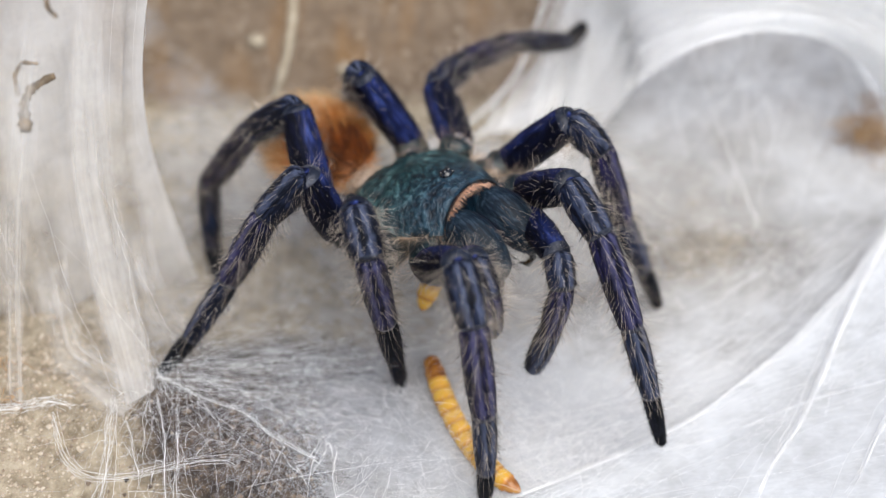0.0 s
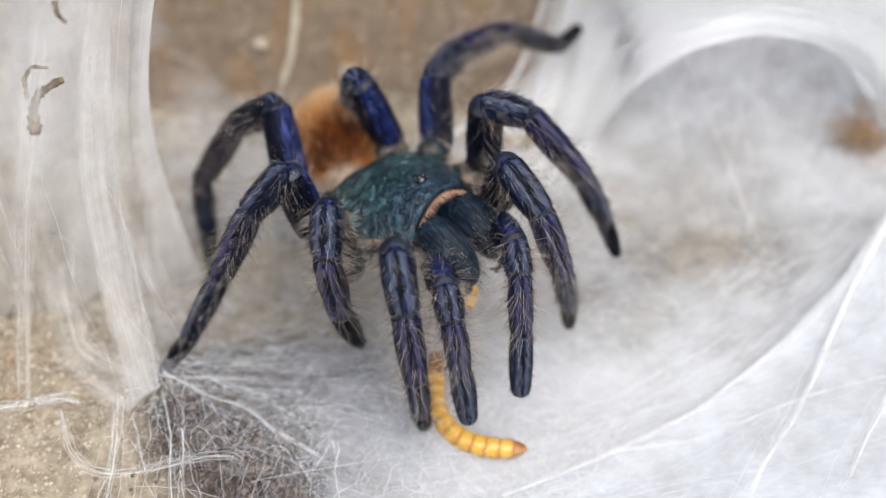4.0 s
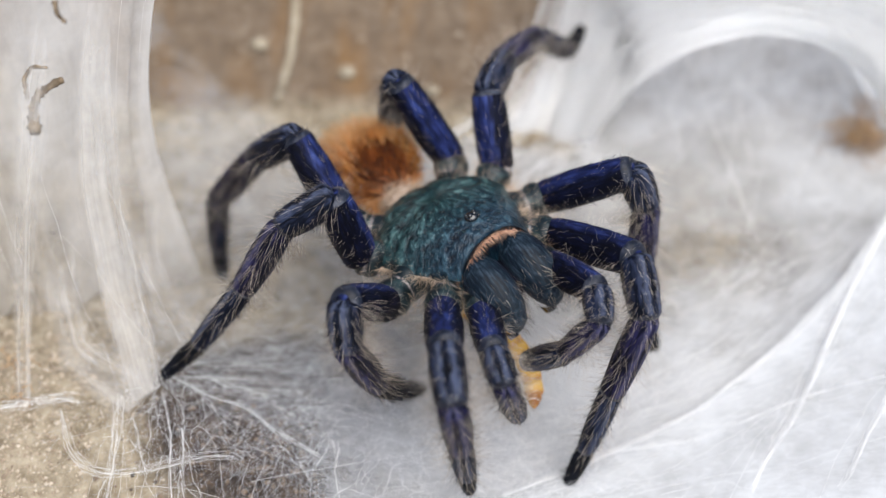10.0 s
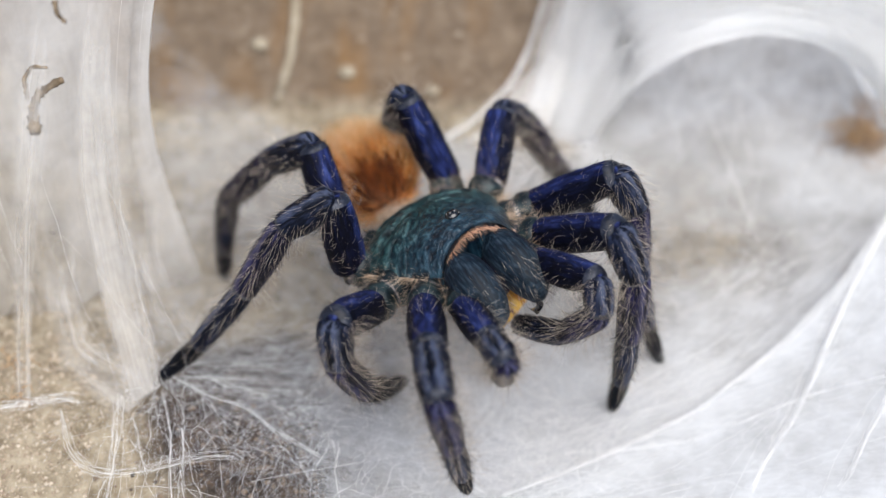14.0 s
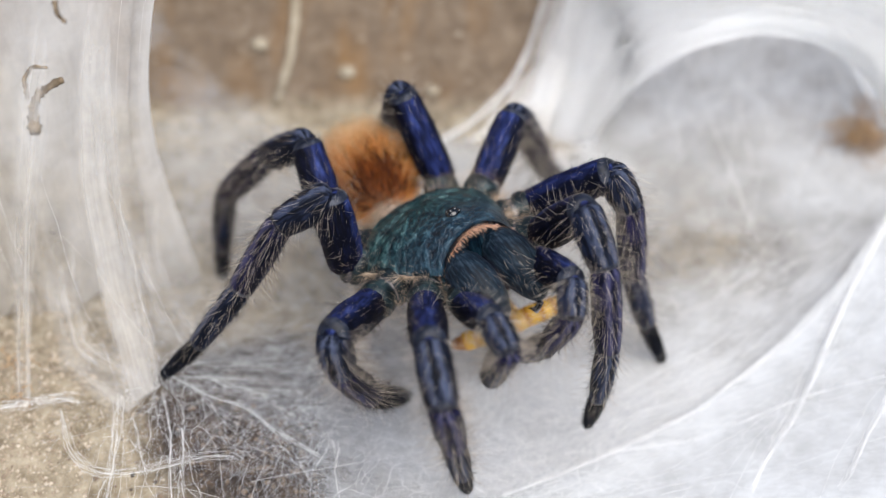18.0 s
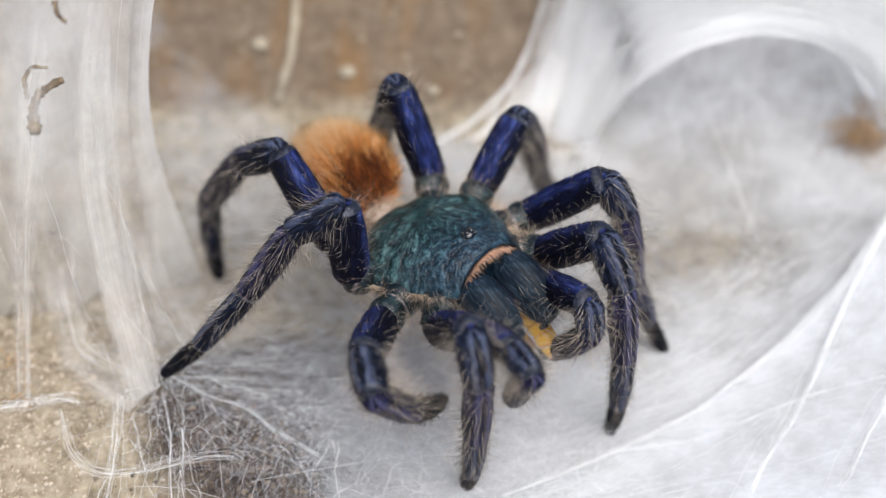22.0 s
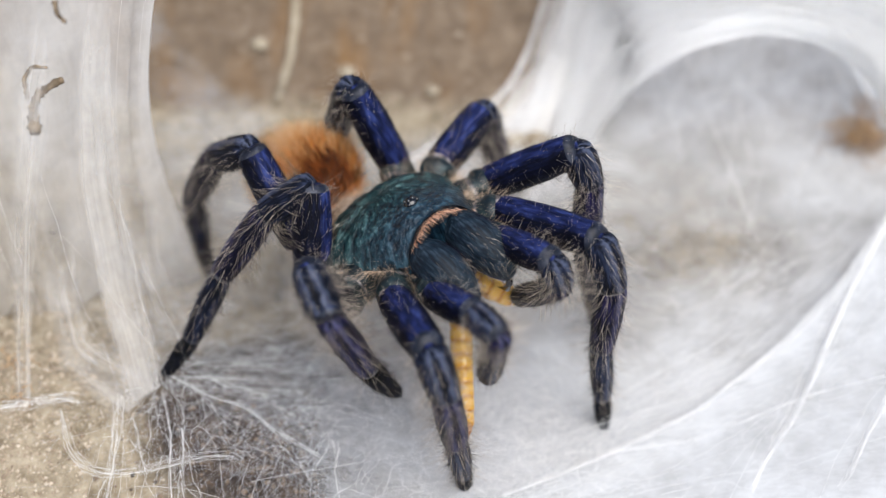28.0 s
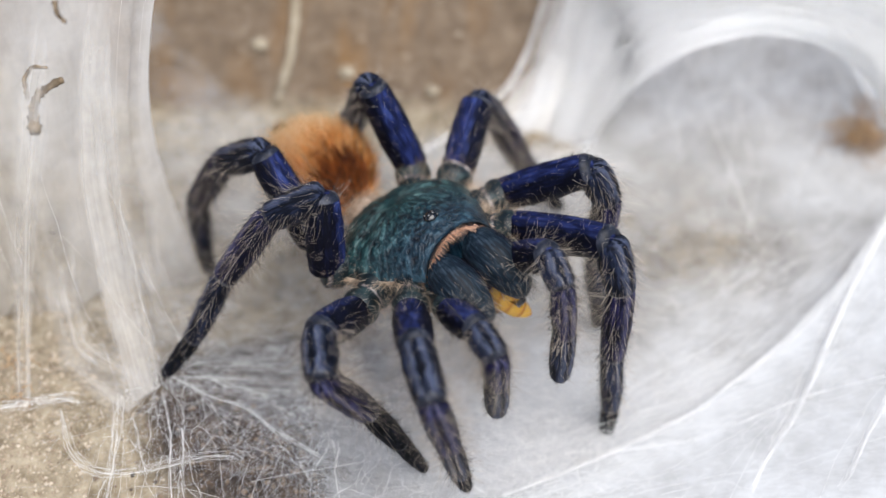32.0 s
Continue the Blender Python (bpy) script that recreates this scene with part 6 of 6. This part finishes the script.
    move_limb("L3", [(0, 103.5, 50.4, -52.5, -14.3, -20.2, 35.4, -47.9), (1, 99.8, 50.5, -51.9, -13.4, -25.4, 34.8, -44.9), (2, 94.6, 51.2, -58.3, -15.3, -30.4, 38.9, -29.3),
                     (3, 96.3, 54.1, -56.9, -19.6, -28.9, 40.4, -35.9), (3.5, 99.6, 46.1, -41.3, -22.8, -30.7, 43, -33), (5.5, 104.1, 48.6, -33.3, -19.1, -23, 37.9, -21.3),
                     (6, 106.6, 49.2, -35.8, -19.9, -22.9, 34.6, -21.8), (6.5, 110.7, 47.8, -37.2, -19.8, -21.9, 34.9, -20.2), (7, 122.9, 43.4, -41.4, -19.5, -18.8, 35.8, -15.5),
                     (8, 117, 58.4, -51.9, -22.2, -26.1, 40.5, -11.9), (9, 117.9, 57.1, -52, -20.6, -26.6, 40, -12.7), (10, 119.9, 60.7, -57.2, -19.8, -28.1, 43, -9.1),
                     (11, 115, 58.6, -53.4, -25.4, -23.5, 43.7, -4.7), (12, 118.4, 61.5, -56.5, -19.9, -22.1, 39.5, -6.7), (13, 120, 71.3, -57, -23.4, -19.5, 33.7, -12.5),
                     (13.5, 120.9, 41.2, -74.4, -23.3, -1.1, 9.8, 1.8), (14, 121, 37.9, -76.3, -23.3, 1, 7.1, 3.4), (14.5, 119.9, 28.7, -67.7, -18.2, 8.5, 5.3, 15.1),
                     (16.5, 117.5, 30.8, -71.4, -16.7, 9.6, 6.7, 19.3), (17, 115.6, 30.9, -73, -15.5, 9.9, 7, 21.8), (18, 117.1, 33.1, -76.2, -12.6, 9.1, 4.9, 18.7),
                     (19, 113.3, 36.1, -81.8, -12.5, 8.3, 2.2, 23.1), (19.5, 110.8, 36.3, -82, -13.8, 8.2, 2, 21.3), (20, 100.6, 37.2, -83, -18.8, 8, 1.1, 14.3),
                     (21, 101.7, 37.5, -86.6, -18.3, 8.2, 1.3, 14.6), (22, 103.3, 37.5, -86.2, -18.5, 8.2, 1.5, 13.6), (23, 104, 33.9, -82.6, -18.6, 8.3, 2.5, 12.3),
                     (24, 116.2, 27.1, -81.8, -14, 10.6, 7.2, -1.5), (25, 115.7, 24.7, -80.9, -13.8, 10.5, 7.1, -1.8), (27.5, 102, 16.4, -73.9, -13.9, 7.7, 2.1, 26),
                     (28, 105, 8.5, -70.6, -4.5, 9.4, 5.2, 31.8), (28.5, 108.7, 11.7, -77.9, -6, 9.2, 5, 24.6), (29, 117.4, 19.3, -95, -9.5, 8.6, 4.6, 7.8),
                     (30, 104.6, 12.8, -78.3, -6.8, 9.4, 6.1, 23.8), (31, 83.2, 8.8, -83.8, -14.2, 9.3, 4.9, 29.9), (31.5, 99.3, 16.8, -82.8, -13.8, 8.4, 2.3, 17.3),
                     (32, 115.4, 24.8, -81.7, -13.4, 7.4, -0.3, 4.7)])
    move_limb("L4", [(0, 165.5, 90.4, -126.4, -6.8, 8, 0, -17.4), (1, 163.3, 92.1, -123.6, -10.8, 9.6, 3.6, -15.7), (2, 161.2, 109.2, -132.5, -13.5, 10.6, 6.1, -14),
                     (3, 164.6, 101.9, -128.8, -13.5, 10.8, 5.8, -13.1), (3.5, 167.3, 103.4, -137.5, -5.4, 7.4, -1, -15.1), (5.5, 166.2, 100.9, -149.8, 8.9, -4.5, -5.6, -16.5),
                     (6, 167.2, 87.3, -140.9, 6.8, -1.6, -4.9, -14.9), (6.5, 170.3, 78.8, -134.8, 2.1, 1, -3.8, -12.8), (7, 179.6, 53.4, -116.5, -11.9, 8.8, -0.3, -6.3),
                     (8, 177, 66.4, -124.1, 4.4, 7.6, -2.3, -2.4), (9, 178.2, 66.9, -124.4, 4.4, 7.4, -2.6, -2.6), (10, 180.4, 73.6, -123.3, -4.6, 8.9, 0.1, -10.6),
                     (11, 175.3, 75.9, -128.7, 6.4, 7.6, -1.1, -0.1), (12, 175.1, 83.8, -125.6, -4.9, 9.4, 2.2, -1.5), (13, 179.3, 89.3, -123.9, -8.7, 9.4, 2.5, -10.9),
                     (14, 176.1, 88.6, -122.1, -6.4, 8.4, 0.7, -6), (14.5, 175.9, 86.9, -121.3, -6.6, 8.9, 1.4, -5.9), (16.5, 170.9, 87.3, -121.7, -6.3, 9.1, 2, -4.5),
                     (17, 170.5, 89.8, -123.6, -6.7, 9.1, 2, -3.8), (18, 170.4, 85.8, -121.3, -5.9, 9, 1.5, -4.5), (19, 168.1, 80.4, -117.6, -4.5, 8.8, 0.7, -3.1),
                     (19.5, 166.9, 78.1, -118.1, -3.3, 8.6, 0.3, -2.4), (20, 162.3, 68.8, -120.1, 1.6, 8, -1.1, 0.5), (21, 166.7, 71.9, -122.2, -0.9, 8, -1.5, -1.2),
                     (22, 167.3, 70.3, -121.8, 0.5, 7.6, -1.9, -1.5), (23, 165.2, 67.2, -118.5, -1.6, 8.4, 0, 3.1), (24, 165.7, 65.6, -111.7, -11.7, 9.6, 2.4, 0.9),
                     (25, 167.6, 64.9, -113.5, -11, 9.5, 1.9, 2.4), (27.5, 174.4, 93.4, -133.6, -4.2, 7.5, -2, 0.8), (28, 179.1, 94.5, -129.1, -3.5, 7.2, -3.5, -5.2),
                     (28.5, 177.6, 89, -127.9, -3.5, 7.3, -3.5, -1.7), (29, 174.2, 76.2, -125.2, -3.5, 7.5, -3.4, 6.4), (30, 171.1, 79.2, -124.2, -3, 7.7, -2.9, 4.7),
                     (31, 175.5, 73.7, -120.6, -2.4, 7.5, -3.5, 5.6), (31.5, 176.3, 77, -122.1, -1.5, 6.6, -3.9, 3.6), (32, 178.6, 86.7, -126.8, 1.1, 3.9, -5.1, -2.5)])
    move_larva(LARVA_A, [(0, 8.7, -37.4, 1, 2.1, -32.7, 1, -1, -21.4, 2), (1, 10.4, -37.4, 1, 4.1, -31.9, 1, 2, -22.3, 2), (2, 9.8, -35.1, 1, -1.3, -32.7, 1, -0.4, -21.4, 2),
                         (3, 9.7, -33, 1, -2.6, -33.9, 1, -0.6, -21.4, 2), (3.5, 9.8, -31.7, 1, -3, -33.1, 1, -0.8, -21, 2), (5.5, 10.1, -35.1, 1, 0.4, -33.9, 1, -1.4, -25.1, 3),
                         (6, 10.1, -34.1, 1, 0.4, -32.7, 1, -1.3, -22.4, 4), (6.5, 10, -34, 1.8, 2.6, -32.1, 2.2, 0.9, -23.3, 5.2), (7, 9.7, -33.8, 4, 9.4, -30.4, 6, 7.4, -26, 9),
                         (8, 8.4, -36.4, 3, 8.1, -29.6, 6, 2.4, -25.9, 10), (9, 8.4, -36.4, 3, 8.1, -29.6, 6, 2.4, -25.9, 10), (10, 10.8, -29.6, 6, 11.3, -23.6, 8, 5.5, -20.8, 11),
                         (11, 0.1, -20.7, 6, 5.2, -21.1, 8, 8.4, -16.6, 10), (12, 0.1, -21.4, 7, 3.1, -21, 9, 6.6, -17.4, 11), (13, 1.8, -19, 8, 4.5, -20.2, 9, 8.3, -18.2, 11),
                         (14, 4.5, -20.7, 8, 6.6, -19.3, 9, 8.6, -17.4, 11), (14.5, 8.1, -21.5, 8, 6.6, -19.3, 9, 8, -16.5, 11), (16.5, 1.1, -21.2, 7, 4.5, -19.4, 8, 10.3, -19.2, 10),
                         (17, 0.8, -19.7, 7, 4.5, -19.4, 8, 10.3, -19.9, 10), (18, 1.1, -21.4, 7, 4.5, -21.1, 8, 9.6, -19.6, 10), (19, 1.1, -22.2, 7, 4.5, -22, 8, 9.2, -20.5, 10),
                         (19.5, 3.2, -22.9, 7.6, 5.6, -22.4, 8.8, 8.8, -20.7, 10.8), (20, 11.6, -25.9, 10, 10, -24.1, 12, 7.4, -21.4, 14), (21, 10.4, -24.6, 11, 9, -24.1, 12, 6.3, -23.1, 14),
                         (22, 10.7, -24.6, 11, 9, -24.5, 12, 6.3, -23.5, 14), (23, 10.5, -32.4, 8, 11.9, -28.3, 11, 8.6, -24, 14), (24, 9.6, -27.5, 11, 8.9, -27.4, 12, 6.3, -25.6, 14),
                         (25, 9.9, -28.3, 11, 8.9, -28.2, 12, 6.3, -26.4, 14), (27.5, 5.8, -20.7, 12, 5.1, -20.7, 12, 2.4, -20.6, 14), (28, 2.5, -34.8, 7, 2.2, -30, 10, 2.1, -22.3, 14),
                         (28.5, 5, -32.9, 8.2, 4.2, -29.2, 10.6, 3.4, -23.3, 14), (29, 10.9, -28.3, 11, 8.9, -27.4, 12, 6.3, -25.6, 14), (30, 12.9, -32.8, 9, 10.1, -30.6, 11, 6.2, -27.2, 14),
                         (31, 12.3, -28.5, 10, 10.2, -28.2, 12, 6.9, -26.4, 14), (31.5, 10.9, -26.4, 10.5, 8.9, -26.1, 12.2, 5.9, -24.7, 14.2),
                         (32, 6.5, -19.9, 12, 5.1, -19.8, 13, 2.7, -19.7, 15)])
    move_larva(LARVA_B, [(0, -2.5, -14.8, 6, -2, -13.2, 8, 0.4, -11.1, 11), (1, 6.9, -11.1, 6, 5.8, -9.5, 8, 4, -7.4, 11), (2, -0.3, -5.9, 7, -0.3, -4.7, 9, -0.3, -3.5, 12),
                         (3, 0.1, -8.2, 7, -0.3, -6.6, 9, -0.6, -4.5, 12), (3.5, 2.7, -13.4, 6, 2.2, -10.5, 8, 0.8, -7.4, 11), (5.5, 4.6, -17.8, 7, 4.6, -16.7, 9, 3.9, -14.7, 11),
                         (6, 4.9, -18.6, 7, 4.9, -17.6, 9, 4.6, -15.6, 11), (6.5, 6.1, -20.8, 6.8, 5.9, -19.7, 8.8, 5.4, -17.6, 10.8), (7, 9.5, -27.2, 6, 8.8, -26.1, 8, 7.8, -23.4, 10),
                         (8, 5.9, -20.3, 8, 5.9, -18.4, 9, 5.6, -16.5, 11), (9, 5.9, -20.3, 8, 5.9, -18.4, 9, 5.6, -16.5, 11), (10, 7.3, -19.4, 8, 6.9, -19.2, 10, 6.6, -16.4, 12),
                         (11, 9.5, -16.3, 8, 7.3, -16.6, 10, 4.5, -15.5, 12), (12, 10.6, -14.1, 8, 8, -15.3, 10, 5.2, -15.5, 12), (13, 8, -17.7, 8, 6.6, -19.2, 10, 4.5, -18.2, 12),
                         (14, 9.1, -16.8, 8, 7.3, -17.5, 10, 5.2, -16.4, 12), (14.5, 8.7, -17.7, 8, 7.3, -17.5, 10, 5.2, -16.4, 12), (16.5, 9.7, -19, 8, 7.3, -17.5, 10, 5.2, -15.5, 12),
                         (17, 9.7, -19, 8, 7.3, -17.5, 10, 5.2, -15.5, 12), (18, 9.7, -19.6, 8, 7.3, -18.3, 10, 5.2, -16.4, 12), (19, 9.5, -20.3, 8, 7.2, -19.2, 10, 5.2, -17.3, 12),
                         (19.5, 9.6, -21.4, 9.2, 7.3, -20.3, 11.2, 5.3, -18.4, 13.2), (20, 10.2, -25.6, 14, 7.9, -24.7, 16, 5.6, -22.9, 18),
                         (21, 13.6, -27.8, 13, 11.8, -25.5, 15, 8.8, -22.9, 18), (22, 12.5, -27.4, 13, 12.2, -24.7, 15, 8.2, -23.7, 18), (23, 10.1, -27.2, 14, 9.4, -26.3, 16, 6.8, -24.6, 18),
                         (24, 13, -29.8, 13, 10.6, -31.1, 15, 6.7, -30.2, 17), (25, 13, -31.6, 13, 10.2, -31.9, 15, 6.7, -30.2, 17), (27.5, 9.8, -23.1, 14, 6.9, -23, 16, 3.6, -22.9, 18),
                         (28, 9.2, -19.8, 14, 6.4, -20.5, 16, 3, -19.6, 18), (28.5, 10.4, -22.7, 14, 7.7, -23, 15.7, 4.1, -22.3, 18), (29, 13.1, -29.6, 14, 10.7, -28.7, 15, 6.7, -28.6, 18),
                         (30, 11.7, -29.4, 14, 9.3, -28.7, 16, 5.5, -27.8, 18), (31, 14.4, -29.2, 14, 11.3, -28.7, 16, 7.4, -28.6, 18), (31.5, 13.3, -27.4, 14, 10.4, -27, 16, 6.6, -26.8, 18),
                         (32, 10.2, -21.9, 14, 7.6, -21.8, 16, 4.3, -21.3, 18)])


# ---- small things of the ground ----
def grains(name, count, cx0, cy0, sx, sy, seed, size, label):
    rs = np.random.RandomState(seed)
    x, y = cx0 + sx * rs.randn(count), cy0 + sy * rs.randn(count)
    z = soil_height(x, y)
    r = size[0] + (size[1] - size[0]) * rs.rand(count) ** 3
    octa = np.array([(1, 0, 0), (0, 1, 0), (-1, 0, 0), (0, -1, 0), (0, 0, 1), (0, 0, -1)], float)
    v = octa[None] * r[:, None, None] * (0.65 + 0.6 * rs.rand(count, 6, 1))
    v = v + np.stack([x, y, z + r * 0.3], 1)[:, None]
    f = np.array([(0, 1, 4), (1, 2, 4), (2, 3, 4), (3, 0, 4), (1, 0, 5), (2, 1, 5), (3, 2, 5), (0, 3, 5)])
    faces = (f[None] + (np.arange(count) * 6)[:, None, None]).reshape(-1, 3)
    me = bpy.data.meshes.new(name)
    me.from_pydata(v.reshape(-1, 3) * MM, [], faces.tolist())
    me.materials.append(LOAM_GRIT if name[0] == "d" else GRIT)
    return tagged(new(name, me), label, "soil grains", kind="stuff")


grains("soil_grains", 3500, -50, -33, 6, 11, 201, (0.08, 0.34), "loose sandy grains at the web's edge")
grains("soil_grains", 140, -51, -33, 6, 11, 204, (0.25, 0.6), "coarse pale and orange grains of sand")
grains("soil_grains", 350, -8, 38, 26, 12, 202, (0.1, 0.45), "crumbs of brown soil on the bank")
grains("dark_soil_grains", 2000, -18, -36, 8, 6, 203, (0.1, 0.5), "dark crumbs of soil under the silk")


def pebble(x, y, r, seed):
    rs = np.random.RandomState(seed)
    z = float(soil_height(x, y))
    v, f = ball((0, 0, 0), (r, r * 0.85, r * 0.75), 9, 12)
    v *= (1 + 0.12 * np.array([noise.noise(Vector(p) / r * 1.4 + Vector((seed, 0, 0))) for p in v]))[:, None]
    ob = new("pebble", mesh_from("pebble", v, f, [PEBBLE]))
    ob.location = Vector((x, y, z + r * 0.35)) * MM
    tagged(ob, "small pale stone bedded in brown soil", "pebble", "pale stones in the bank")


pebble(-27.2, 35.1, 1.3, 0)
pebble(-14.3, 32.0, 1.3, 1)
pebble(-1.6, 29.6, 1.0, 2)


def stalk(points, radius, name, label, mat, category):
    p = np.array(points, float)
    t = np.linspace(0, len(p) - 1, 34)
    line = np.stack([np.interp(t, np.arange(len(p)), p[:, k]) for k in range(3)], 1)
    for _ in range(3):
        line[1:-1] = (line[:-2] + 2 * line[1:-1] + line[2:]) / 4
    v, f = threads(line[None], radius, 9)
    rs = np.random.RandomState(len(points))
    k = np.repeat(1 + 0.18 * rs.randn(34), 9)[:, None]
    c = np.repeat(line, 9, 0)
    taper = np.repeat(np.linspace(1.0, 0.6, 34), 9)[:, None]
    v = c + (v - c) * k * taper
    f = [tuple(q) for q in f] + [tuple(range(8, -1, -1)), tuple(range(33 * 9, 34 * 9))]
    return tagged(new(name, mesh_from(name, v, f, [mat])), label, category)


stalk([(-21.8, 41.7, 11.8), (-21.9, 37.4, 7.9), (-22.8, 33.1, 3.9), (-24.6, 28.1, 0.6)], 0.85, "root", "pale dry root lying on the brown bank", PEBBLE, "root")
stalk([(-42.9, -18.0, 40.0), (-43.5, -15.2, 41.0), (-42.8, -14.1, 42.0), (-41.3, -12.4, 42.0), (-40.6, -12.0, 42.0)], 0.60, "dry_stalk", "broken brown stalk wrapped in silk", BARK, "twig")
stalk([(-43.9, -14.9, 42.0), (-44.4, -13.0, 43.0), (-44.0, -11.0, 43.0), (-42.2, -11.2, 43.0)], 0.28, "dry_tendril", "curled thin dry tendril in the silk", BARK, "twig")
stalk([(-39.5, -11.4, 52.0), (-39.0, -13.1, 52.0), (-37.9, -14.4, 52.0)], 0.28, "dry_tendril", "short dark curled tendril in the silk", BARK, "twig")


def fibre_clump(at, count, reach, seed):
    rs = np.random.RandomState(seed)
    s = np.linspace(0, 1, 10)[None, :, None]
    a = np.array(at) + rs.randn(count, 3) * reach * 0.6
    d = rs.randn(count, 3) * reach
    side = np.cumsum(rs.randn(count, 10, 3), 1) * 0.35
    lines = a[:, None] + d[:, None] * (s - 0.5) + side
    v, f = threads(lines, 0.03 + 0.06 * rs.rand(count))
    me = bpy.data.meshes.new("root_fibres")
    me.from_pydata(v * MM, [], f.tolist())
    me.materials.append(FIBRE)
    tagged(new("root_fibres", me), "clump of brown root fibres caught in the silk", "root fibres", kind="stuff")


fibre_clump((61.0, 20.8, 1.0), 150, 3.2, 301)
fibre_clump((-51.6, -24.5, 8.0), 12, 1.5, 302)
fibre_clump((-49.8, -28.6, 8.0), 8, 1.4, 303)

motions()
